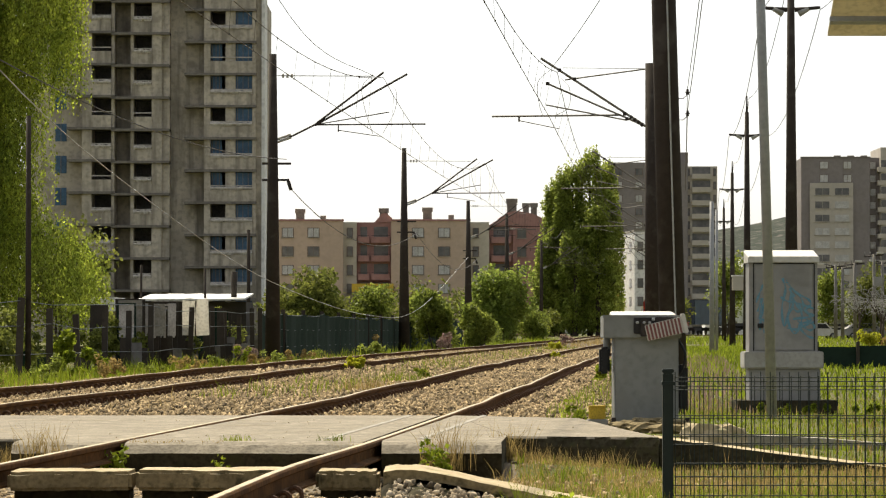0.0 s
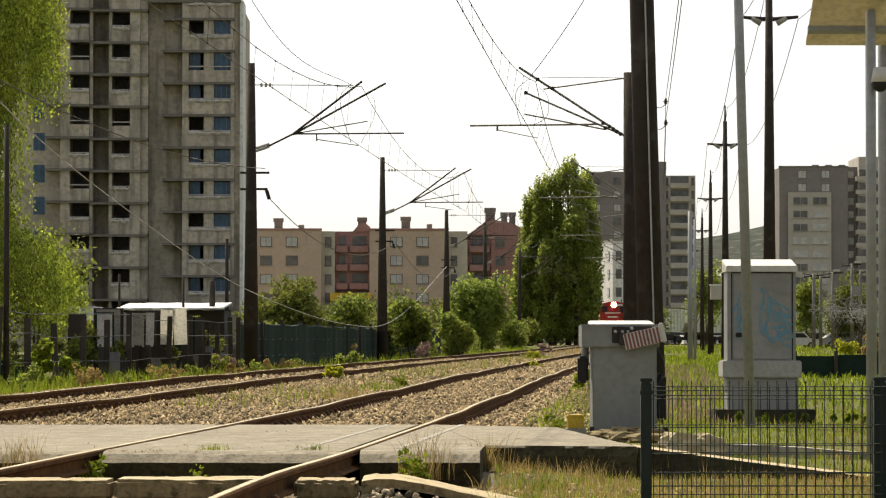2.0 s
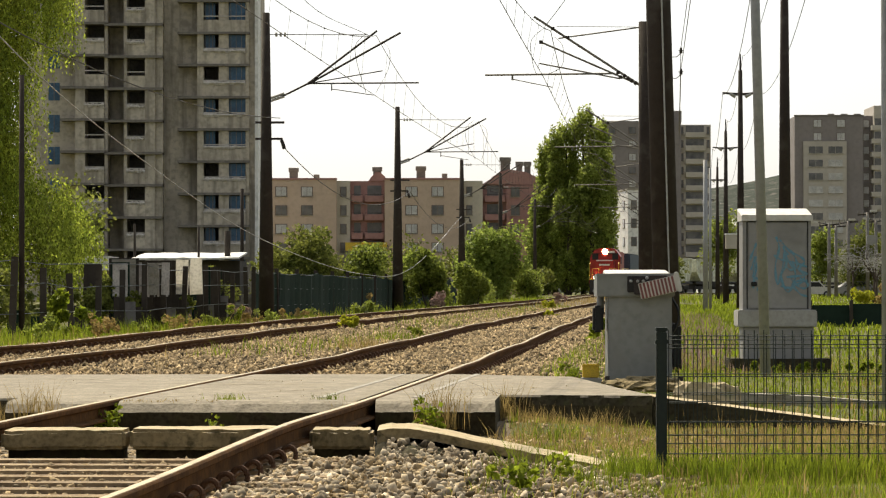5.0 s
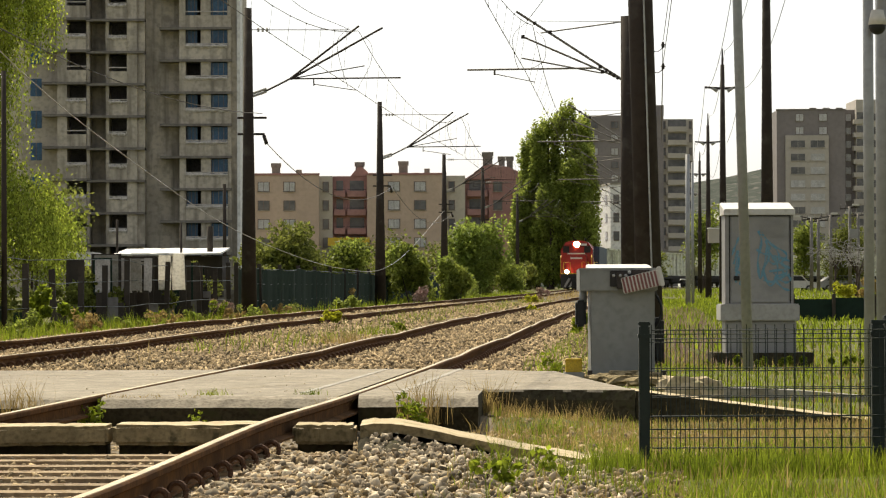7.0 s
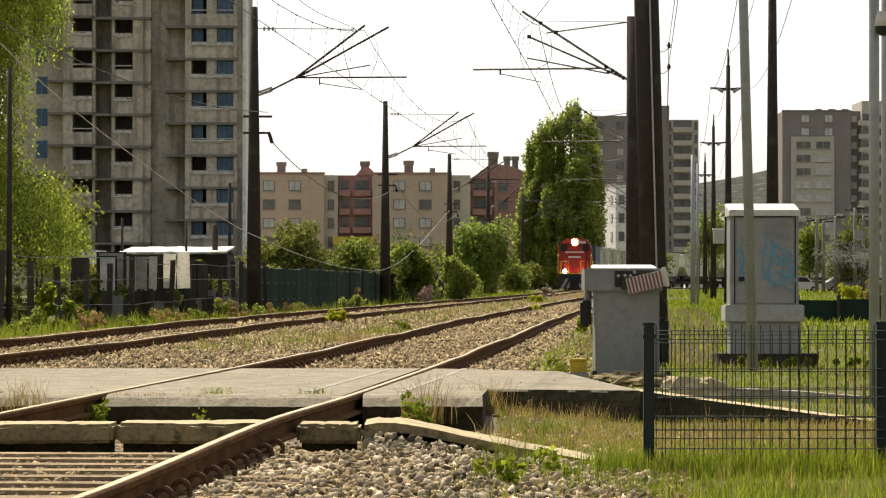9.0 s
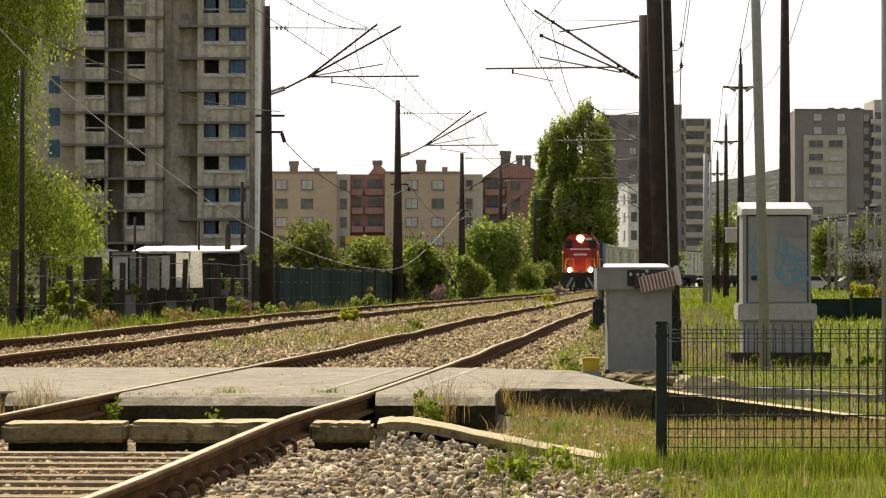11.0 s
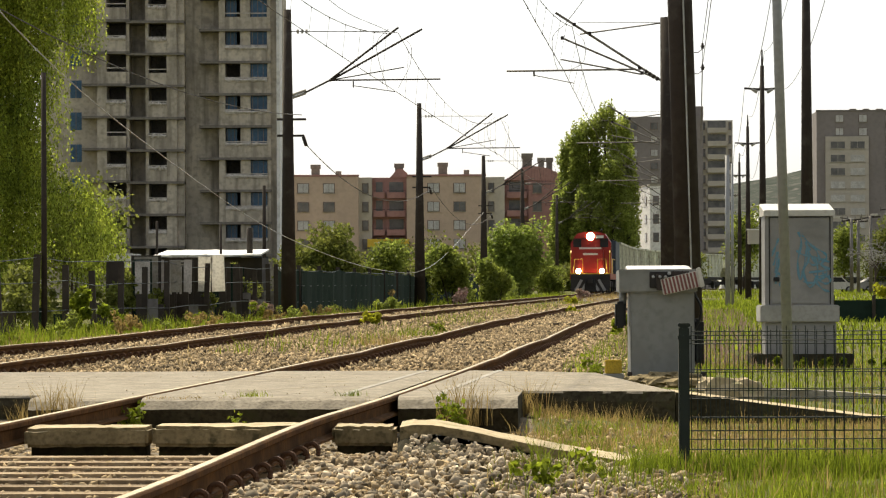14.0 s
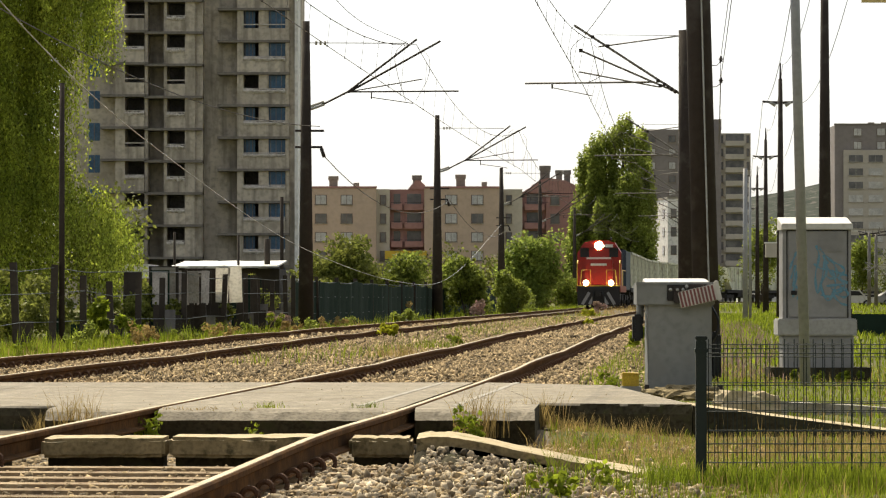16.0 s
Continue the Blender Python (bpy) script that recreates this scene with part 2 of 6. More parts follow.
def rodded(name, a, b, r0, material, parent=None, r1=None, sides=8, label=""):
    return part(name, rod(bmesh.new(), a, b, r0, r1, sides), material, parent, label, smooth=sides > 6)


def prism(bm, outline, y0, y1):
    """A plate of an x, z outline between two depths."""
    back = [bm.verts.new((x, y1, z)) for x, z in outline]
    front = [bm.verts.new((x, y0, z)) for x, z in outline]
    n = len(outline)
    bm.faces.new(front)
    bm.faces.new(back[::-1])
    for i in range(n):
        bm.faces.new((front[i], back[i], back[(i + 1) % n], front[(i + 1) % n]))
    bmesh.ops.recalc_face_normals(bm, faces=bm.faces)
    return bm


def tube(bm, points, r, sides=5):
    """A thin line through points."""
    rings = []
    for i, p in enumerate(points):
        d = (Vector(points[min(i + 1, len(points) - 1)]) - Vector(points[max(i - 1, 0)])).normalized()
        q = d.to_track_quat("Z", "Y")
        rings.append([bm.verts.new(Vector(p) + q @ Vector((r * math.cos(6.2832 * k / sides), r * math.sin(6.2832 * k / sides), 0))) for k in range(sides)])
    for a, b in zip(rings, rings[1:]):
        for k in range(sides):
            bm.faces.new((a[k], a[(k + 1) % sides], b[(k + 1) % sides], b[k]))
    return bm


def sag(a, b, drop, n=14):
    a, b = Vector(a), Vector(b)
    return [a.lerp(b, i / n) - Vector((0, 0, 4 * drop * (i / n) * (1 - i / n))) for i in range(n + 1)]


def spline(points, n=8):
    """A smooth line through a few points."""
    pts = [Vector(p) for p in points]
    pts = [2 * pts[0] - pts[1]] + pts + [2 * pts[-1] - pts[-2]]
    out = []
    for i in range(1, len(pts) - 2):
        p0, p1, p2, p3 = pts[i - 1:i + 3]
        for k in range(n):
            t = k / n
            out.append(0.5 * (2 * p1 + (p2 - p0) * t + (2 * p0 - 5 * p1 + 4 * p2 - p3) * t * t + (3 * p1 - p0 - 3 * p2 + p3) * t ** 3))
    return out + [pts[-2]]


# ---- the line of the railway ----
HEAD, GAP = 0.0641, 4.8
BENDS = ((250.0, 0.0), (280.0, 1 / 8780), (336.0, 0.0), (420.0, 1 / 800), (530.0, 1 / 110))     # up to which distance which curvature holds; straight after


def rail_z(y):
    return float(np.interp(y, (0, 14, 20, 25, 33, 43, 55, 67, 99, 250, 302, 344, 400), (.25, .25, .266, .272, .275, .30, .33, .38, .42, .56, .68, .77, .9)))


def line(s, off=0.0):
    """The place and the heading at a distance s along a track; off: metres to the right of the near track's middle."""
    x, y, h, done = -2.95, 0.0, HEAD, 0.0
    for end, k in BENDS + ((1e9, 0.0),):
        d = min(s, end) - done
        if k and d > 0:
            g = h + d * k
            x, y, h = x + (math.cos(h) - math.cos(g)) / k, y + (math.sin(g) - math.sin(h)) / k, g
        else:
            x, y = x + d * math.sin(h), y + d * math.cos(h)
        if s <= end:
            break
        done = end
    return x + off * math.cos(h), y - off * math.sin(h), h


def near_x(y):
    return -2.95 + 0.0642 * y


def bed(x, y):
    """The height of the ground."""
    v, z = x - near_x(min(y, 380.0)), rail_z(y)
    left, right = max(0.0, -6.6 - v), max(0.0, v - 1.7)
    k = min(1.0, (left + right) / 1.0)
    low = z - 0.25
    # dug out round the planks and the slab's front
    dip = .095 * max(0.0, min(1.0, (y - 19.3) / .8, (25.4 - y) / .4)) * (1 - k)
    fall = .2 * max(0.0, min(1.0, (y - 42) / 6, (90 - y) / 30)) * max(0.0, min(1.0, (v - 2.5) / 1.3))
    return (z - 0.165) * (1 - k) + low * k - dip - fall


def ground():
    ys = np.concatenate([np.arange(-30, 6, 6), np.arange(6, 34, 0.5), np.arange(34, 120, 1.5), np.arange(120, 480, 8), np.array([520, 600, 800, 1200, 2000, 3600])])
    xs = np.concatenate([np.array([-2200, -700, -200, -90, -50]), np.arange(-30, -12, 2), np.arange(-12, 12, 0.5), np.arange(12, 62, 2), np.array([90, 200, 700, 2200])])
    rng = np.random.default_rng(3)
    verts, faces = [], []
    for y in ys:
        for x in xs:
            verts.append((x, y, bed(float(x), float(y)) + rng.normal(0, 0.012)))
    w = len(xs)
    for j in range(len(ys) - 1):
        for i in range(w - 1):
            a = j * w + i
            faces.append((a, a + 1, a + w + 1, a + w))
    ob = mesh_object("ground", verts, faces, "turf", None, True)
    ob.data.materials.append(M["ballast"])
    for p in ob.data.polygons:
        c = p.center
        v = c.x - near_x(c.y)
        if -7.2 < v < 2.0 and c.y < 380:
            p.material_index = 1
    tagged(ob, "grassy railway land with a gravel track bed", "ground", "", "structure")


ground()

# ---- scattered geometry ----


def fast_mesh(name, verts, tris, material, parent=None):
    me = bpy.data.meshes.new(name)
    nv, nt = len(verts), len(tris)
    me.vertices.add(nv)
    me.vertices.foreach_set("co", np.asarray(verts, dtype=np.float32).ravel())
    me.loops.add(nt * 3)
    me.loops.foreach_set("vertex_index", np.asarray(tris, dtype=np.int32).ravel())
    me.polygons.add(nt)
    me.polygons.foreach_set("loop_start", np.arange(0, nt * 3, 3, dtype=np.int32))
    me.update(calc_edges=True)
    me.validate()
    me.materials.append(M[material])
    ob = new(name, me)
    if parent:
        ob.parent = parent
    return ob


def bed_many(x, y):
    return np.array([bed(float(a), float(b)) for a, b in zip(x, y)])


ICO = np.array([(0, -.526, .851), (0, .526, .851), (0, -.526, -.851), (0, .526, -.851), (-.526, .851, 0), (.526, .851, 0),
                (-.526, -.851, 0), (.526, -.851, 0), (.851, 0, .526), (.851, 0, -.526), (-.851, 0, .526), (-.851, 0, -.526)])
ICO_T = [(0, 8, 1), (0, 1, 10), (0, 10, 6), (0, 6, 7), (0, 7, 8), (1, 8, 5), (1, 5, 4), (1, 4, 10), (10, 4, 11), (10, 11, 6),
         (6, 11, 2), (6, 2, 7), (7, 2, 9), (7, 9, 8), (8, 9, 5), (5, 9, 3), (5, 3, 4), (4, 3, 11), (11, 3, 2), (2, 3, 9)]
OCT = np.array([(1, 0, 0), (-1, 0, 0), (0, 1, 0), (0, -1, 0), (0, 0, 1), (0, 0, -1)], dtype=float)
OCT_T = [(0, 2, 4), (2, 1, 4), (1, 3, 4), (3, 0, 4), (2, 0, 5), (1, 2, 5), (3, 1, 5), (0, 3, 5)]


def stones(name, x, y, z, size, material, label, seed, fine=True):
    rng = np.random.default_rng(seed)
    base, tris = (ICO, ICO_T) if fine else (OCT, OCT_T)
    n, k = len(x), len(base)
    v = base[None] * rng.uniform(0.5, 1.42, (n, k, 1)) * size[:, None, None] * rng.uniform(0.55, 1.45, (n, 1, 3))
    a, c = rng.uniform(0, 6.28, n), rng.uniform(-.9, .9, n)
    ca, sa, cc, sc = np.cos(a)[:, None], np.sin(a)[:, None], np.cos(c)[:, None], np.sin(c)[:, None]
    vx, vz = v[:, :, 0] * cc - v[:, :, 2] * sc, v[:, :, 0] * sc + v[:, :, 2] * cc
    wx, wy = vx * ca - v[:, :, 1] * sa, vx * sa + v[:, :, 1] * ca
    verts = np.stack([wx + x[:, None], wy + y[:, None], vz + z[:, None]], axis=2).reshape(-1, 3)
    t = (np.asarray(tris)[None] + (np.arange(n) * k)[:, None, None]).reshape(-1, 3)
    return tagged(fast_mesh(name, verts, t, material), label, "ballast", "", "stuff")


def blades(name, x, y, z, high, wide, material, label, seed, lean=0.5, category="grass"):
    rng = np.random.default_rng(seed)
    n = len(x)
    a, b = rng.uniform(0, 6.28, n), rng.uniform(0, 6.28, n)
    dx, dy = np.cos(a) * wide / 2, np.sin(a) * wide / 2
    bend = rng.uniform(0.1, 1.0, n) * lean * high
    bx, by = np.cos(b) * bend, np.sin(b) * bend
    pts = [(x - dx, y - dy, z - .02), (x + dx, y + dy, z - .02),
           (x - dx * .8 + bx * .3, y - dy * .8 + by * .3, z + high * .55), (x + dx * .8 + bx * .3, y + dy * .8 + by * .3, z + high * .55),
           (x + bx, y + by, z + high)]
    verts = np.stack([np.stack(p, axis=1) for p in pts], axis=1).reshape(-1, 3)
    t = (np.array([(0, 1, 3), (0, 3, 2), (2, 3, 4)])[None] + (np.arange(n) * 5)[:, None, None]).reshape(-1, 3)
    return tagged(fast_mesh(name, verts, t, material), label, category, "", "stuff")


def leaf_cloud(centres, radii, n, size, seed, droop=0.0):
    """Small bent leaves round a few centres, thicker towards each clump's outside."""
    rng = np.random.default_rng(seed)
    c, r = np.asarray(centres, dtype=float), np.asarray(radii, dtype=float)
    if r.ndim == 1:
        r = np.stack([r, r, r], axis=1)
    vol = r.prod(axis=1) ** 0.7
    pick = rng.choice(len(c), n, p=vol / vol.sum())
    d = rng.normal(size=(n, 3))
    d /= np.linalg.norm(d, axis=1)[:, None]
    p = c[pick] + d * r[pick] * (rng.uniform(0.25, 1.0, n) ** 0.5)[:, None] * rng.uniform(0.85, 1.12, (n, 1))
    u = rng.normal(size=(n, 3))
    u /= np.linalg.norm(u, axis=1)[:, None]
    if droop:
        u = u * (1 - droop) + np.array([0, 0, -1.0]) * droop
        u /= np.linalg.norm(u, axis=1)[:, None]
    w = np.cross(u, rng.normal(size=(n, 3)))
    w /= np.linalg.norm(w, axis=1)[:, None] + 1e-9
    s = size * rng.uniform(0.5, 1.35, n)[:, None]
    k = 0.32 if not droop else 0.16
    verts = np.stack([p - u * s * .5, p + w * s * k, p + u * s * .5, p - w * s * k], axis=1).reshape(-1, 3)
    t = (np.array([(0, 1, 2), (0, 2, 3)])[None] + (np.arange(n) * 4)[:, None, None]).reshape(-1, 3)
    return verts, t


# ---- tracks ----
RAIL_HEAD = [(-.018, .0012), (.018, .0012), (.02, -.004), (-.02, -.004)]
RAIL_BODY = [(-.028, -.001), (.028, -.001), (.034, -.009), (.034, -.032), (.009, -.046), (.009, -.103), (.062, -.115), (.062, -.127),
             (-.062, -.127), (-.062, -.115), (-.009, -.103), (-.009, -.046), (-.034, -.032), (-.034, -.009)]


def rail_wave(s, off):
    """Uneven height of the old rails past the crossing."""
    lift = .03 * math.exp(-((s - 19.5) / 3.6) ** 2) if off > .5 else 0.0
    past = min(1.0, max(0.0, (s - 33) / 5))
    # the rails sag at their joints, every dozen metres
    joint = abs(math.cos(math.pi * (s - 40.5 + 1.7 * off) / 12.0)) ** 9
    return lift + past * (0.005 * math.sin(s * 0.31 + off) - .013 * joint)


def sweep(name, outline, off, stations, material, parent):
    verts, faces, n = [], [], len(outline)
    for s in stations:
        x, y, h = line(s, off)
        z = rail_z(y) + rail_wave(s, off)
        for u, w in outline:
            verts.append((x + u * math.cos(h), y - u * math.sin(h), z + w))
    for j in range(len(stations) - 1):
        for i in range(n):
            a, b = j * n + i, j * n + (i + 1) % n
            faces.append((a, b, b + n, a + n))
    return mesh_object(name, verts, faces, material, parent)


def rails():
    st = [float(s) for s in np.concatenate([np.arange(9, 33, 1.0), np.arange(33, 90, .5), np.arange(90, 120, 1.0), np.arange(120, 378, 4), np.arange(378, 620, 6)])]
    made = []
    for off in (0.0, -GAP):
        t = thing("railway_track", pose(0, 0, 0), "broad gauge railway track with brown rusted rails", "railway track", "tracks", "structure")
        for side in (-0.874, 0.874):
            r = sweep("rail", RAIL_BODY, off + side, st, "rust", t)
            tagged(r, "rusted rail with a bright worn head")
            sweep("rail_head", RAIL_HEAD, off + side, st, "steel", r)
        made.append(t)
    return made


TRACKS = rails()


def mossy_shaded(ob, steep=.75, side_mat="moss_shade"):
    """Tops are worn clean; steep faces carry moss, with their shade coloured in too."""
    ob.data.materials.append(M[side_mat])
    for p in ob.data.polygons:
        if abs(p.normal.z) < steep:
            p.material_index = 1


def crossing():
    t = thing("level_crossing", pose(0, 0, 0), "worn concrete level crossing slab over the rails", "level crossing", "", "structure")
    m = near_x(24.95)
    tilt = 0.0642 * 8.05

    rng = random.Random(17)

    def slab(pts, sloped):
        """The first two points are the front edge, worn round where it shows."""
        bm = bmesh.new()
        n = len(pts)

        def ring(back, z):
            return [bm.verts.new((x, y + (back * sloped if k < 2 else 0), z)) for k, (x, y) in enumerate(pts)]
        rows = [ring(.3, .268), ring(.0, .265), ring(-.1, .25), ring(-.2, .195), ring(-.1, -.03)]
        bm.faces.new(rows[0])
        for ra, rb in zip(rows, rows[1:]):
            for k in range(n):
                bm.faces.new((rb[k], rb[(k + 1) % n], ra[(k + 1) % n], ra[k]))
        bmesh.ops.recalc_face_normals(bm, faces=bm.faces)
        front = [e for e in bm.edges if abs(e.verts[0].co.x - e.verts[1].co.x) > .3 and max(v.co.y for v in e.verts) < 27]
        bmesh.ops.subdivide_edges(bm, edges=front, cuts=18, use_grid_fill=True)
        for v in bm.verts:
            if v.co.y < 26.9 and v.co.z > .1 and v.co.z < .262:
                v.co.z -= .006 * rng.random() ** 3
                v.co.y += .03 * rng.random() ** 4
        mossy_shaded(part("road_slab", bm, "road", t), .55)
    # left of the rails in lengths, between them, and right of them
    ends = (-14.0, -10.2, -6.9, -2.9)
    for i, (a, b) in enumerate(zip(ends, ends[1:])):
        slab([(a, 25.75), (b - .012, 25.75), (b - .012, 33.0), (a, 33.0)], .2)
    slab([(-2.91, 24.95), (m - .874 - .05, 24.95), (m - .924 + tilt, 33.0), (-2.91, 33.0)], 1.0)
    slab([(m - .804, 24.95), (m + .804, 24.95), (m + .804 + tilt, 33.0), (m - .804 + tilt, 33.0)], 1.0)
    slab([(m + .874 + .06, 24.95), (.395, 24.95), (.46, 26.4), (m + .934 + tilt, 33.0)], 1.0)
    slab([(.463, 26.42), (1.53, 26.1), (1.40, 28.0), (1.18, 31.9), (m + .936 + tilt, 33.0)], .15)
    for off in (-.36, .30):
        a = m + .874 + off
        bm = bmesh.new()
        pts = [(a, 25.6), (a + .05, 25.6), (a + .05 + tilt, 32.9), (a + tilt, 32.9)]
        hi = [bm.verts.new((x, y, .2715)) for x, y in pts]
        lo = [bm.verts.new((x, y, .2685)) for x, y in pts]
        bm.faces.new(hi)
        for k in range(4):
            bm.faces.new((lo[k], lo[(k + 1) % 4], hi[(k + 1) % 4], hi[k]))
        part("paint_line", bm, "concrete", t, "worn pale paint line")
    for x0, y0, x1, y1 in ((-2.2, 29.5, -.9, 29.1), (-5.0, 28.2, -3.2, 27.4), (-1.6, 26.2, -.85, 27.9), (.5, 28.6, 1.1, 27.6), (-4.2, 30.6, -2.6, 31.2), (-1.9, 31.4, -1.2, 30.2)):
        pts = [Vector((x0 + (x1 - x0) * i / 9, y0 + (y1 - y0) * i / 9 + rng.uniform(-.07, .07), .2695)) for i in range(10)]
        bm = bmesh.new()
        for p, q in zip(pts, pts[1:]):
            w = Vector((0, rng.uniform(.012, .03), 0))
            bm.faces.new([bm.verts.new(v) for v in (p - w, q - w, q + w, p + w)])
        part("crack", bm, "stained", t, "dirt-filled crack in the slab")
    # kerb planks of the footway, on added bearers that colour the shaded gap dark
    for a, b, z in ((-14.0, -11.4, .231), (-11.4, -8.9, .24), (-8.9, -6.3, .235), (-6.3, -4.4, .24), (-4.4, -2.61, .236), (-2.43, -1.727, .235), (-1.715, -.85, .243), (-.715, -.35, .237)):
        bm = box(bmesh.new(), a + .006, b - .006, 20.45, 20.95, .128, z, .018)
        bmesh.ops.subdivide_edges(bm, edges=[e for e in bm.edges if abs(e.verts[0].co.x - e.verts[1].co.x) > .2], cuts=16, use_grid_fill=True)
        for v in bm.verts:
            v.co.z += .002 * math.sin(v.co.x * 5 + v.co.y * 3) - .007 * rng.random() ** 4
            v.co.y += rng.uniform(-.002, .003)
        mossy_shaded(part("plank", bm, "ramp", t), .5, "stained")
        boxed("bearer", (a + .03, b - .03, 20.6, 20.9, -.08, .13), "moss_shade", t)
    # the footway's ramp down to the ground, and the ramp of the road
    top = [(-.332, .234), (-.26, .245), (-.134, .243), (.023, .215), (.337, .148), (.651, .086), (.902, .045), (1.138, .006), (1.3, -.02)]
    bm = prism(bmesh.new(), [*[(x, z - .05 - .02 * (x < -.2)) for x, z in top[::-1]], *top], 20.45, 21.35)
    bmesh.ops.subdivide_edges(bm, edges=[e for e in bm.edges if abs(e.verts[0].co.x - e.verts[1].co.x) > .1], cuts=4)
    for v in bm.verts:
        v.co.z -= .006 * rng.random() ** 3
        v.co.y += rng.uniform(-.006, .006)
    mossy_shaded(part("footway_ramp", bm, "ramp", t, "sandy concrete ramp with a broken edge"), .75, "stained")
    # bank of earth under the ramp
    bm = bmesh.new()
    rows = []
    for i in range(36):
        x = -.34 + 1.6 * i / 35
        z = float(np.interp(x, [q[0] for q in top], [q[1] for q in top])) - .06
        rows.append([bm.verts.new((x + rng.uniform(-.01, .01), y + rng.uniform(-.03, .03), max(-.1, h + rng.uniform(-.015, .012))))
                     for y, h in ((19.75, -.06), (20.0, z * .35 - .02), (20.25, z * .72 - .01), (20.43, z - .015), (20.9, z - .02), (21.55, z - .02), (21.8, -.06))])
    for ra, rb in zip(rows, rows[1:]):
        for k in range(6):
            bm.faces.new((ra[k], rb[k], rb[k + 1], ra[k + 1]))
    bmesh.ops.recalc_face_normals(bm, faces=bm.faces)
    part("earth_bank", bm, "moss_shade", t, "dark stony earth under the ramp")
    mossy_shaded(part("road_ramp", prism(bmesh.new(), [(1.54, -.1), (1.54, .258), (2.2, .17), (3.0, .07), (3.6, .0), (3.6, -.1)], 26.15, 27.0), "ramp", t), .5)
    part("kerb", prism(bmesh.new(), [(2.5, -.1), (2.5, .15), (3.2, .12), (3.9, .06), (4.0, -.1)], 31.0, 31.3), "concrete", t)


crossing()


def bent_clip():
    bm = bmesh.new()
    ring = [(0.05 + .038 * math.cos(a), .03 * math.sin(a * .5), .012 + .042 * math.sin(a)) for a in [i * math.pi * 1.45 / 12 - .5 for i in range(13)]]
    tube(bm, ring, .0135, 6)
    return bm


def ties():
    tie_bm = box(bmesh.new(), -1.36, 1.36, -.12, .12, -.34, -.130, .02)
    tie_me = bpy.data.meshes.new("tie")
    tie_bm.to_mesh(tie_me)
    tie_me.materials.append(M["tie"])
    clip_me = bpy.data.meshes.new("rail_clip")
    cb = bent_clip()
    cb.to_mesh(clip_me)
    clip_me.materials.append(M["clip"])
    for track, off, first, last in ((TRACKS[0], 0.0, 10.0, 19.3), (TRACKS[0], 0.0, 34.0, 104.0), (TRACKS[1], -GAP, 30.0, 112.0)):
        s = first
        while s < last:
            x, y, h = line(s, off)
            tie = new("tie", tie_me)
            tie.parent = track
            tie.matrix_basis = pose(x, y, rail_z(y) + rail_wave(s, off), 0, 0, -math.degrees(h))
            for side in (-.874, .874):
                for turn in (0, 180):
                    c = new("rail_clip", clip_me)
                    c.parent = tie
                    c.matrix_basis = pose(side + (.03 if turn == 0 else -.03), 0, -.118, 0, 0, turn)
            s += 0.54


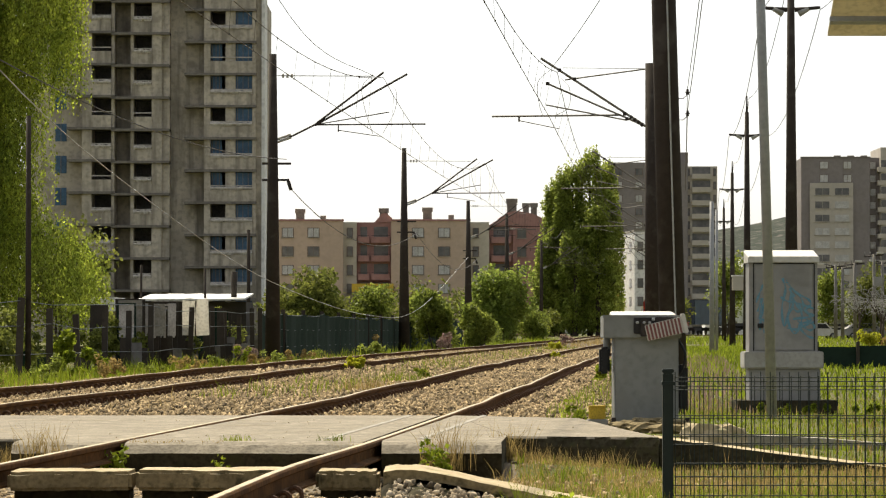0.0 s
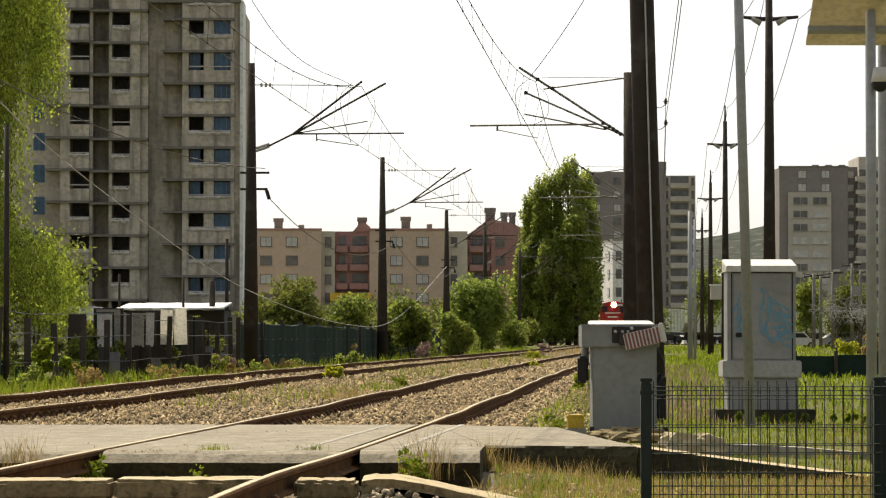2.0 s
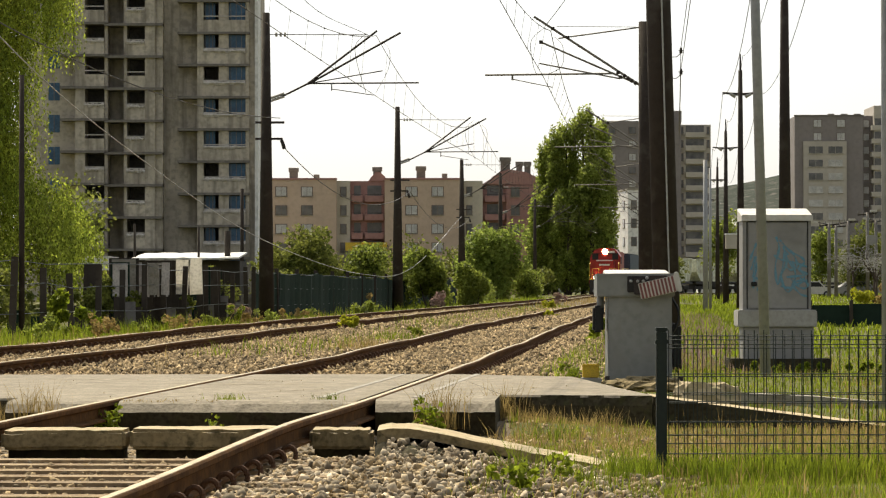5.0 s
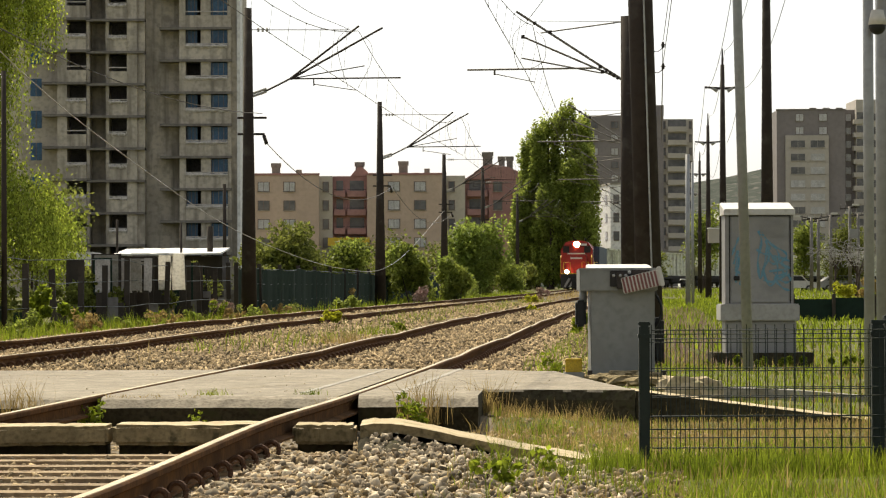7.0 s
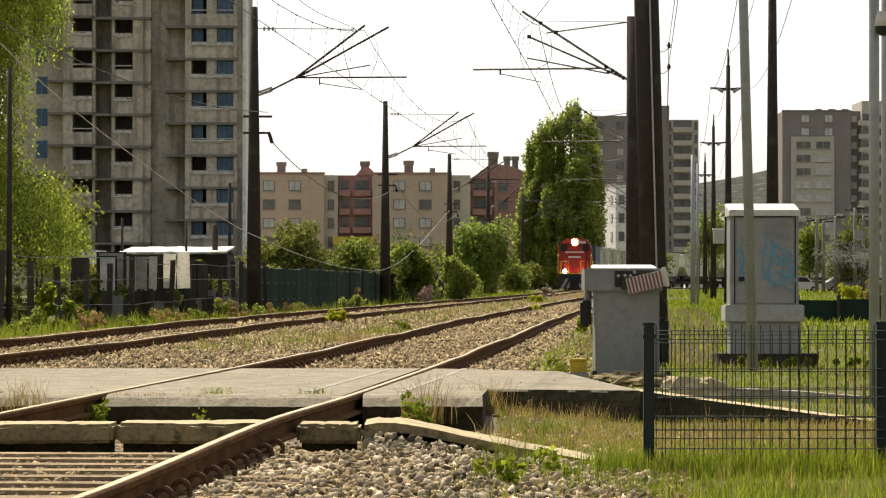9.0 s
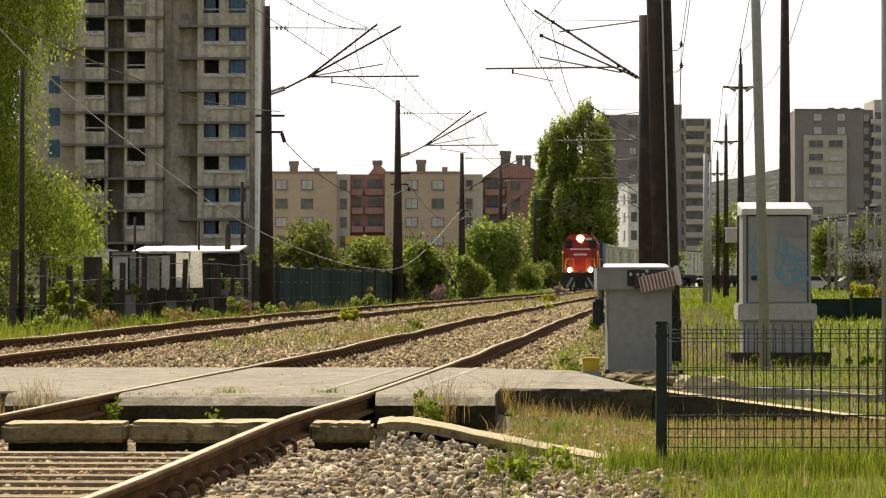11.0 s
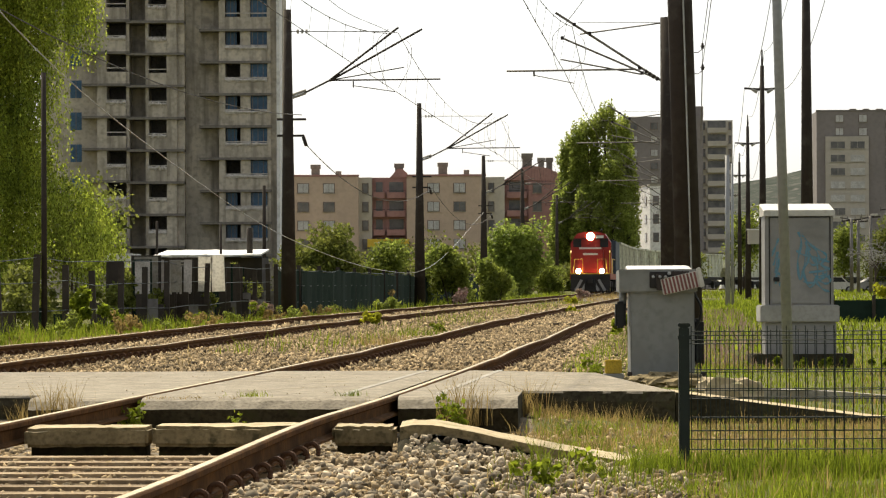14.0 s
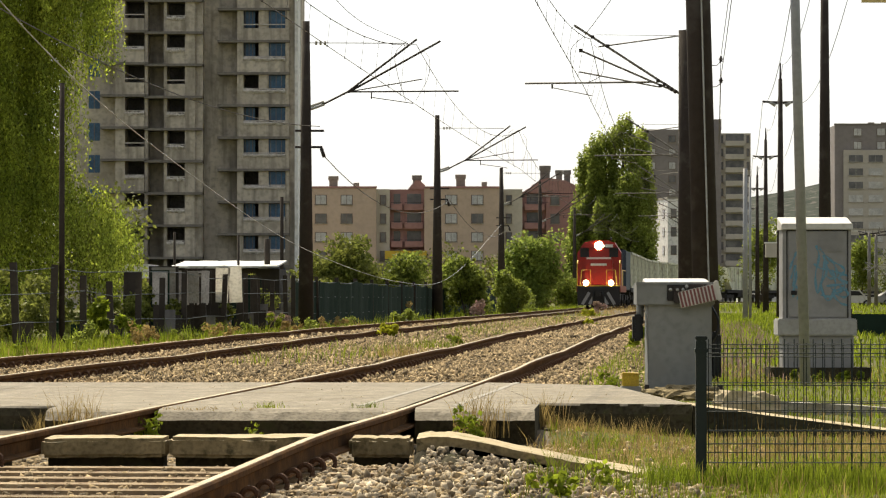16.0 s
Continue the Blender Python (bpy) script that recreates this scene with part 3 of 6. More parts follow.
def scatter_stones():
    rng = np.random.default_rng(11)

    def region(n, y0, y1, v0, v1, keep=None):
        y = rng.uniform(y0, y1, n)
        x = rng.uniform(v0, v1, n) + (-2.95 + .0642 * y)
        k = np.ones(n, bool)
        for off in (0, -GAP):
            for side in (-.874, .874):
                k &= np.abs(x - (-2.95 + .0642 * y) - off - side) > .085
        return x[k], y[k]
    x, y = region(44000, 11.5, 20.05, -2.6, 3.1)
    v = x - (-2.95 + .0642 * y)
    k = np.where(np.abs(v) < .8, rng.uniform(size=len(x)) < .8, (v < 1.7) | (rng.uniform(size=len(x)) < .55))
    x, y, v = x[k], y[k], v[k]
    z = bed_many(x, y) + rng.uniform(-.02, .032, len(x)) - .012 * (np.abs(v) < .8)
    stones("ballast_stones", x, y, z, rng.uniform(.007, .026, len(x)) * rng.uniform(.7, 1.0, len(x)), "stone", "sunlit crushed stone ballast round the near rails", 5)
    x, y = region(4200, 14.0, 20.0, .9, 2.9)
    stones("ballast_stones", x, y, bed_many(x, y) + rng.uniform(-.01, .035, len(x)), rng.uniform(.009, .027, len(x)), "greystone", "pale grey coarse stone beside the near rail", 12)
    x, y = region(6500, 21.1, 25.0, -3.2, 3.3)
    x2, y2 = rng.uniform(.47, 1.7, 700), rng.uniform(21.6, 26.45, 700)
    x, y = np.concatenate([x, x2]), np.concatenate([y, y2])
    stones("ballast_stones", x, y, bed_many(x, y) - .005, rng.uniform(.012, .03, len(x)), "stone", "crushed stone in the gap beside the crossing", 6)
    x, y = rng.uniform(-.3, 1.2, 1100), rng.uniform(19.7, 20.42, 1100)
    z = np.interp(x, (-.3, 0.0, .65, 1.2), (.2, .16, .03, -.04)) * np.clip((y - 19.7) / .72, 0, 1) ** 1.2 - .01
    stones("ballast_stones", x, y, z, rng.uniform(.006, .022, len(x)), "greystone", "grey broken stone on the bank under the ramp", 10)
    x, y = rng.uniform(-6, 1.2, 160), 25.7 + 6 * rng.uniform(0, 1, 160) ** 1.7
    k = ((x < .35) | (y > 26.8)) & (np.abs(np.abs(x - (-2.95 + .0642 * y)) - .874) > .12)
    x, y = x[k], y[k]
    stones("loose_grit", x, y, np.full(len(x), .271), rng.uniform(.002, .006, len(x)), "ramp", "loose grit strewn over the crossing slab", 9)
    x, y = region(95000, 33.2, 72.0, -7.7, 2.3)
    stones("ballast_stones", x, y, bed_many(x, y) + rng.uniform(.005, .045, len(x)), rng.uniform(.014, .036, len(x)), "stone", "pale crushed stone ballast along both tracks", 7, False)
    x, y = region(30000, 72.0, 150.0, -7.7, 2.3)
    stones("ballast_stones", x, y, bed_many(x, y) + rng.uniform(.005, .045, len(x)), rng.uniform(.03, .06, len(x)), "stone", "pale crushed stone ballast far along the tracks", 8, False)


scatter_stones()


def barrier_machine():
    t = thing("barrier_machine", pose(1.87, 33.3, .2), "grey steel level crossing barrier machine with a white lid", "barrier machine")
    boxed("body", (-.33, .245, -.3, .3, -.02, .80), "machine", t, "", .012)
    h = boxed("housing", (-.43, .27, -.34, .34, .76, .965), "machine", t, "", .01)
    boxed("latch", (.0, .03, -.365, -.34, .78, .93), "black", h, "", .004)
    boxed("hinge", (.03, .2, -.37, -.34, .91, .95), "iron", h, "", .006)
    for i, z in enumerate((.93, .86, .80)):
        rodded("bolt", (.015, -.39, z), (.015, -.36, z), .016, "galv", h, None, 8)
    boxed("bracket", (-.10, -.035, -.41, -.34, .78, .93), "iron", h, "", .006)
    boxed("arm_pivot", (-.16, .1, -.36, -.34, .80, .945), "grime", h, "", .006)
    for x in (-.13, -.07, -.02):
        rodded("bolt", (x, -.43, .90), (x, -.40, .90), .014, "galv", h, None, 8)
    boxed("rim", (-.435, .275, -.347, -.340, .945, .968), "machine", h, "", .002)
    lid = part("lid", prism(bmesh.new(), [(-.35, .965), (.245, .965), (.235, .995), (.21, 1.005), (-.33, 1.005), (-.345, .995)], -.3, .3), "lid", t, "white painted lid")
    for v in lid.data.vertices:
        if v.co.z > .99:
            v.co.z += (v.co.y - .3) * .06
    lean = Matrix.Translation((-.035, 0, .735)) @ Matrix.Rotation(radians(-13), 4, "Y")
    arm = boxed("boom_stub", (0, .335, -.42, -.35, 0, .145), "lid", t, "red and white striped boom stub", .006, lean)
    for i in range(10):
        slope = Matrix.Translation((.008 + i * .0325, 0, 0))
        boxed("stripe", (0, .019, -.424, -.421, .003, .142), "red", arm, "", 0, lean @ slope)
    boxed("end_plate", (.335, .375, -.43, -.33, -.01, .17), "lid", t, "", .008, lean)
    # counterweight lever on the side
    rodded("lever", (-.39, -.1, .8), (-.39, -.1, .6), .035, "machine", t, None, 10)
    boxed("buffer", (-.46, -.365, -.18, -.02, .44, .68), "black", t, "black rubber buffer", .02)
    tube_bm = tube(bmesh.new(), spline([(.25, -.2, .75), (.31, -.22, .62), (.29, -.22, .5), (.245, -.2, .42)]), .012, 6)
    part("hose", tube_bm, "black", t, "black cable loop", True)
    boxed("motor_case", (.245, .35, .0, .25, .12, .52), "black", t, "black motor case", .03)
    for i in range(4):
        boxed("anchor_bolt", (-.36 + i * .22, -.32 + i * .22, -.36, -.32, -.02, .05), "iron", t)


barrier_machine()


def signal_cabinet():
    t = thing("signal_cabinet", pose(4.612, 50, 0), "grey signalling cabinet on a concrete plinth, sprayed blue", "equipment cabinet")
    boxed("body", (-.47, .455, -.3, .3, .7, 1.98), "cabinet", t, "", .01)
    d = boxed("door", (-.39, .39, -.318, -.300, .78, 1.94), "cabinet", t, "", .006)
    boxed("handle", (-.36, -.28, -.345, -.318, 1.08, 1.14), "black", d, "", .006)
    for i in range(7):
        boxed("vent_slat", (.0, .33, -.327, -.318, 1.67 + i * .035, 1.682 + i * .035), "cabinet", d)
    roof = part("roof", prism(bmesh.new(), [(-.49, 1.965), (.475, 1.965), (.475, 2.08), (.46, 2.095), (-.475, 2.095), (-.49, 2.08)], -.36, .36), "lid", t, "white sloped roof")
    for v in roof.data.vertices:
        if v.co.z > 2.02:
            v.co.z += (v.co.y - .0) * .14
    boxed("collar", (-.54, .53, -.36, .36, .53, .76), "plinth", t, "pale concrete collar", .015)
    for x in (-.412, .41):
        boxed("door_seam", (x - .008, x + .008, -.3035, -.3, .77, 1.95), "black", t)
    boxed("door_seam", (-.412, .41, -.3035, -.3, 1.945, 1.957), "black", t)
    boxed("base", (-.47, .49, -.3, .3, .09, .53), "cabinet", t, "", .01)
    boxed("plinth", (-.66, .72, -.42, .42, -.25, .10), "moss_shade", t, "dark stained concrete plinth", .02)
    scrawls = [[(-.33, 1.05), (-.3, 1.3), (-.26, 1.45), (-.22, 1.7), (-.24, 1.5), (-.2, 1.2), (-.25, 1.08)],
               [(-.02, 1.75), (.02, 1.6), (-.03, 1.35), (.0, 1.1), (.06, 1.3), (.1, 1.55), (.14, 1.5)],
               [(.02, 1.72), (.16, 1.56), (.32, 1.47), (.36, 1.4), (.28, 1.3), (.40, 1.24), (.12, 1.2)],
               [(.1, 1.52), (.2, 1.35), (.3, 1.3), (.36, 1.18), (.2, 1.12), (.3, .98), (.4, .94)],
               [(.18, 1.18), (.28, 1.08), (.36, 1.05), (.41, 1.1), (.3, 1.2)],
               [(-.38, 1.42), (-.33, 1.55), (-.28, 1.66), (-.25, 1.56)], [(-.05, 1.5), (.04, 1.44), (.16, 1.42), (.4, 1.34)],
               [(-.3, 1.2), (-.22, 1.12), (-.28, 1.04), (-.2, 1.0)],
               [(.08, 1.62), (.12, 1.4), (.05, 1.2), (.14, 1.0), (.24, 1.2), (.2, 1.42)], [(-.36, 1.3), (-.3, 1.48), (-.33, 1.2), (-.26, 1.36)],
               [(.04, 1.08), (.16, 1.06), (.3, 1.12), (.4, 1.16)], [(.12, 1.6), (.22, 1.5), (.26, 1.36), (.18, 1.3), (.1, 1.36)]]
    for k, s in enumerate(scrawls):
        line_pts = [p - Vector((0, .00005 * i + .0004 * k, 0)) for i, p in enumerate(spline([(x, -.323, z) for x, z in s], 6))]
        bm = bmesh.new()
        old = None
        for i, p in enumerate(line_pts):
            q = line_pts[min(i + 1, len(line_pts) - 1)] - line_pts[max(i - 1, 0)]
            side = Vector((-q.z, 0, q.x)).normalized() * (.012 + .006 * math.sin(i * .9 + k))
            pair = (bm.verts.new(p + side), bm.verts.new(p - side))
            if old:
                bm.faces.new((old[0], old[1], pair[1], pair[0]))
            old = pair
        part("graffiti_stroke", bm, "graffiti", d)


signal_cabinet()


def mesh_fence(x0, x1, y, top, low, name_label, group):
    t = thing("mesh_fence", pose(0, y, 0), name_label, "fence", group)
    wire_me = bpy.data.meshes.new("vertical_wire")
    rod(bm := bmesh.new(), (0, 0, low), (0, 0, top), .0026, None, 5)
    bm.to_mesh(wire_me)
    bm.free()
    wire_me.materials.append(M["fence"])
    for i in range(int((x1 - x0) / .05)):
        w = new("vertical_wire", wire_me)
        w.parent = t
        w.location.x = x0 + i * .05
    z = top - .03
    for dz in (0, .045, .20, .30, .345, .45, .52, .565, .62, .70):
        if z - dz > low:
            fold = .02 if dz in (.045, .345, .565) else 0
            rodded("horizontal_wire", (x0, -fold, z - dz), (x1, -fold, z - dz), .003, "fence", t, None, 5)
    return t


def fence_posts():
    for x, y, top, w in ((1.18, 19.3, .815, .028), (2.42, 19.4, .82, .033), (2.56, 19.9, .84, .042)):
        t = thing("fence_post", pose(x, y, -.05), "dark green steel fence post with a cap", "fence post", "fence posts")
        boxed("tube", (-w, w, -w, w, 0, top + .03), "fence", t, "", .006)
        boxed("cap", (-w - .004, w + .004, -w - .004, w + .004, top + .03, top + .05), "fence", t, "", .004)
        boxed("clamp", (-w - .006, w + .006, -w - .006, w + .006, top - .035, top - .015), "fence", t)


mesh_fence(1.22, 3.6, 19.32, .80, .02, "dark green welded mesh fence panel in the grass", "mesh fences")
mesh_fence(1.25, 3.7, 20.05, .77, .02, "second dark green welded mesh panel behind the first", "mesh fences")
fence_posts()


def post(name, x, y, top, w0, w1, label, category="pole", material="pole", base=None, lean=0.0, group=""):
    t = thing(name, pose(x, y, bed(x, y) - .1 if base is None else base), label, category, group)
    h = top - t.location.z
    rodded("shaft", (0, 0, 0), (lean, 0, h), w0 / 2, material, t, w1 / 2, 14)
    return t


def near_posts():
    t = post("utility_pole", 2.84, 45, 8.5, .33, .28, "thick dark timber utility pole beside the barrier", "utility pole", lean=-.22)
    part("conduit", tube(bmesh.new(), [(.03, -.185, 0), (-.06, -.18, 3.5), (-.18, -.165, 8.3)], .012, 6), "cable", t, "pale cable running up the pole")
    for z in (6.6, 7.2):
        boxed("strap", (-.2 - .025 * z, .2 - .028 * z, -.2, .2, z, z + .05), "iron", t)
    t = post("steel_post", 3.672, 41, 8.0, .118, .095, "pale grey galvanised steel post behind the fence", "post", "galv", lean=-.207)
    # post with a solar panel and a domed security camera
    t = post("camera_post", 3.64, 29.7, 5.0, .085, .085, "grey steel post with solar panel and dome camera", "camera post", "galv")
    tilt = Matrix.Translation((-.2, -.05, 3.78)) @ Matrix.Rotation(radians(-28), 4, "X")
    p = boxed("solar_panel", (-.28, .62, -.55, .55, 0, .03), "panelback", t, "beige underside of a solar panel", 0, tilt)
    boxed("rail", (-.29, .63, -.33, -.28, -.05, 0), "galv", p, "", 0, tilt)
    boxed("rail", (-.29, .63, .25, .3, -.05, 0), "galv", p, "", 0, tilt)
    bm = bmesh.new()
    bmesh.ops.create_uvsphere(bm, u_segments=16, v_segments=10, radius=.07, matrix=Matrix.Translation((.06, -.12, 3.17)))
    part("dome", bm, "black", t, "smoked black camera dome", True)
    rodded("camera_housing", (.06, -.12, 3.18), (.06, -.12, 3.30), .075, "lid", t, .05, 16, "white camera housing")
    post("steel_post", 3.82, 30.2, 5.2, .12, .12, "thick grey steel post beside the camera post", "post", "galv")
    t = thing("junction_box", pose(1.40, 33.4, .22), "small yellow junction box on the ballast", "junction box")
    boxed("case", (-.075, .075, -.06, .06, 0, .115), "yellow", t, "", .012)
    boxed("cover", (-.08, .08, -.065, .065, .105, .13), "yellow", t, "", .008)
    boxed("foot", (-.1, .1, -.08, .08, -.06, .005), "plinth", t, "", .01)
    rng = np.random.default_rng(4)
    for x, y, sx, sz, label in ((2.22, 30.3, .27, .17, "pale broken lump of concrete on the verge"), (1.82, 32.6, .14, .07, "grey broken rubble at the barrier's foot"),
                                (2.02, 32.4, .12, .06, "grey broken rubble at the barrier's foot"), (1.66, 32.5, .10, .05, "grey broken rubble at the barrier's foot"),
                                (1.75, 31.6, .16, .05, "flat grey slab of broken concrete"), (1.95, 31.2, .2, .045, "flat grey slab of broken concrete"), (1.52, 32.0, .09, .045, "grey broken rubble at the barrier's foot")):
        bm = bmesh.new()
        bmesh.ops.create_icosphere(bm, subdivisions=3, radius=1.0)
        for v in bm.verts:
            k = rng.uniform(.8, 1.1)
            v.co = Vector((max(-.8, min(.8, v.co.x)) * sx * 1.2 * k, v.co.y * .2 * k, max(-.6, min(.65, v.co.z)) * sz * 1.4 * k))
        ob = part("rubble", bm, "ramp" if sx > .2 else "stained")
        ob.matrix_basis = pose(x, y, .1 if sx > .2 else .19)
        tagged(ob, label, "rubble")


near_posts()

# ---- overhead line ----


def cantilever(t, side, reach, near=0.22, low=6.3, long=4.0):
    """Bracket tubes on a mast; side: +1 reaches right, -1 left."""
    z = -t.location.z

    def r(name, x0, z0, x1, z1, rad, material="iron"):
        return rodded(name, (side * x0, 0, z0 + z), (side * x1, 0, z1 + z), rad, material, t, None, 6)
    jx, jz = near + .95 * reach, low + .45
    for dz in (-.03, .05):
        r("insulator", near - .08, low + dz, near + .3 * reach, low + .13 + dz, .035, "plinth")
    r("lower_tube", near + .25 * reach, low + .1, jx, jz, .028)
    r("strut", jx, jz, near + 2.85 * reach, low + 1.9, .03)
    r("strut", jx, jz - .02, near + 3.5 * reach, low + 1.85, .03)
    r("top_tie", near - .1, low + 1.8, near + 2.6 * reach, low + 1.79, .012)
    for i in range(3):
        r("insulator", near + .05 + .12 * i, low + 1.8, near + .11 + .12 * i, low + 1.8, .06, "plinth")
    r("registration_tube", jx, jz, near + long * reach, low + .47, .022)
    r("upper_tube", jx, jz, near + 3.0 * reach, low + .8, .016)
    r("steady_arm", near + 1.6 * reach, low + .3, near + 2.75 * reach, low + .13, .012)
    r("drop_bracket", near + 1.6 * reach, low + .47, near + 1.6 * reach, low + .25, .02)


def near_cantilever(t, up=0.0):
    """Bracket on the near track's masts: two struts, a raked top tube and a long registration tube, all reaching left."""
    z = -t.location.z + up

    def r(name, x0, z0, x1, z1, rad, material="tube"):
        return rodded(name, (-x0, 0, z0 + z), (-x1, 0, z1 + z), rad, material, t, None, 6)
    strut = r("strut", .2, 6.54, 3.0, 8.36, .032)
    r("strut", .2, 6.54, 2.82, 7.68, .026)
    r("registration_tube", .85, 6.84, 4.31, 6.80, .026)
    r("upper_tube", .7, 6.70, 2.86, 7.11, .020)
    r("top_tube", .2, 8.07, 2.35, 7.78, .020)
    r("top_tie", .2, 8.08, 2.4, 8.10, .008)
    r("drop_bracket", 3.58, 6.80, 3.58, 6.66, .03)
    r("steady_arm", 3.58, 6.69, 2.5, 6.47, .012)
    for x, h in ((2.50, 8.04), (2.82, 7.68), (.76, 6.87), (.70, 6.74), (2.1, 7.80)):
        boxed("clamp", (-x - .045, -x + .045, -.05, .05, h + z - .045, h + z + .045), "iron", t)
    for i in range(4):
        r("insulator", .26 + .1 * i, 6.56 + .065 * i, .32 + .1 * i, 6.6 + .065 * i, .055, "iron")


SPANS_FAR = (46.0, 101.0, 153.0, 207.0, 255.0, 310.0, 365.0)
SPANS_NEAR = (43.0, 98.0, 153.0, 208.0, 262.0, 318.0, 370.0)


def masts():
    group = "catenary masts"
    for x, y, top, w0, w1, low in ((-4.68, 101, 8.7, .45, .20, 6.3), (-1.62, 153, 8.74, .5, .19, 6.4), (1.42, 207, 8.5, .5, .2, 6.4), (4.43, 255, 9.3, .45, .2, 6.5)):
        t = post("catenary_mast", x, y, top, w0, w1, "dark tapered railway catenary mast beside the track", "catenary mast", group=group)
        cantilever(t, 1, 1.0 if y < 200 else .9, .2, low)
        z = -t.location.z
        for zz, w in ((5.65, .5), (5.2, .45)):
            boxed("bracket", (-.3, w, -.05, .05, zz + z, zz + z + .06), "iron", t)
        rodded("insulator", (.42, 0, 5.2 + z), (.5, 0, 4.95 + z), .05, "iron", t)
    t = post("catenary_mast", 5.61, 98, 8.22, .46, .42, "dark catenary mast with a bracket arm", "catenary mast", group=group)
    near_cantilever(t)
    z = -t.location.z
    for h in (7.48, 6.91):
        part("wire_bracket", tube(bmesh.new(), [(.2, 0, h + z + .02), (.55, 0, h + z), (.6, 0, h + z - .2), (.8, 0, h + z - .2), (.92, 0, h + z - .1)], .012, 5), "iron", t)
        rodded("insulator", (.92, 0, h + z - .10), (.92, 0, h + z + .05), .045, "iron", t, .03)
        rodded("insulator_skirt", (.92, 0, h + z - .04), (.92, 0, h + z - .01), .075, "iron", t, .05)
    for x, y, top, up in ((9.24, 153, 8.5, .25), (12.2, 208, 8.6, .28), (15.9, 262, 8.8, .25)):
        t = post("catenary_mast", x, y, top, .36, .2, "slim dark catenary mast far along the line", "catenary mast", group=group)
        near_cantilever(t, up)
    for x, y, top in ((19.7, 318, 9.0), (8.3, 310, 8.9)):
        t = post("catenary_mast", x, y, top, .36, .2, "slim dark catenary mast far along the line", "catenary mast", group=group)
        cantilever(t, 1 if y == 310 else -1, .85, .2, 6.5)


masts()


def overhead(spans, sides, name, contact, carry, drop):
    """The contact wire hung from its carrying wire by droppers, span after span; sides: both wires' offsets at each support."""
    t = thing(name, pose(0, 0, 0), "sagging overhead contact wire with thin droppers", "overhead line", "overhead lines")

    def at(s, h, o):
        x, y, _ = line(s, o)
        return Vector((x, y, rail_z(y) + h))
    for k, (a, b) in enumerate(zip(spans, spans[1:])):
        n = 14 if k else 4
        (c0, m0), (c1, m1) = sides[k], sides[k + 1]
        up = [at(a + (b - a) * i / n, carry - 4 * drop * (i / n) * (1 - i / n), m0 + (m1 - m0) * i / n) for i in range(n + 1)]
        low = [at(a + (b - a) * i / n, contact - 4 * .06 * (i / n) * (1 - i / n), c0 + (c1 - c0) * i / n) for i in range(n + 1)]
        part("carrying_wire", tube(bmesh.new(), up, .010, 4), "wire", t)
        part("contact_wire", tube(bmesh.new(), low, .010, 4), "wire", t)
        for i in range(1, n):
            part("dropper", tube(bmesh.new(), [up[i], low[i]], .004, 4), "wire", t)
            for p in (up[i], low[i]):
                boxed("dropper_clip", (p.x - .014, p.x + .014, p.y - .014, p.y + .014, p.z - .02, p.z + .014), "iron", t)
        # loops of jumper wire at the support
        if 90 < b < 220:
            m, c = up[-1], low[-1]
            for dx, dy in ((-.55, -2.0), (.35, 1.5)):
                pts = spline([m + Vector((dx * .4, dy, -.05)), m + Vector((dx, dy * .6, -.35)), m + Vector((dx * .9, dy * .3, -.9)), c + Vector((dx * .3, 0, .02))], 5)
                part("jumper_wire", tube(bmesh.new(), pts, .008, 4), "wire", t)


overhead((-8.0,) + SPANS_FAR, ((-5.0, -5.0), (-5.0, -5.0), (-5.30, -5.18), (-5.08, -5.1), (-5.3, -5.2), (-5.1, -5.1), (-5.2, -5.2), (-5.2, -5.2)), "overhead_line", 6.06, 7.65, 1.1)
overhead((-12.0,) + SPANS_NEAR, ((-.2, -.2), (-.28, -.5), (-.49, -.28), (-.75, -.6), (-.4, -.4), (-.5, -.4), (-.3, -.3), (-.3, -.3)), "overhead_line", 6.35, 7.55, .82)


def cables():
    def cable(points, r, material, label):
        ob = part("cable", tube(bmesh.new(), points, r, 5), material)
        tagged(ob, label, "cable")
    cable(spline([(1.42, 206.8, 5.3), (-.95, 150, 2.05), (-2.5, 122, 1.62), (-4.45, 95, 2.35), (-5.45, 70, 3.42), (-5.5, 45, 4.3), (-5.2, 20, 6.0)]), .009, "cable", "pale slack cable hanging low along the masts")
    cable(sag((-4.2, 101, 5.0), (-1.1, 153, 5.2), 1.0), .013, "wire", "thin feeder wire between masts")
    cable(sag((-1.1, 153, 5.2), (1.9, 207, 5.2), 1.0), .013, "wire", "thin feeder wire between masts")
    cable(sag((-9.0, 46, 6.6), (-4.3, 101, 5.8), .8), .012, "wire", "thin feeder wire between masts")
    cable(spline([(-3.6, 46, 7.9), (-2.86, 75, 7.15), (-1.87, 101, 8.07)]), .008, "wire", "thin feeder wire above the track")
    cable(sag((4.5, 60, 9.9), (2.9, 98, 8.1), .3), .010, "wire", "thin tie wire to the bracket arm")


cables()


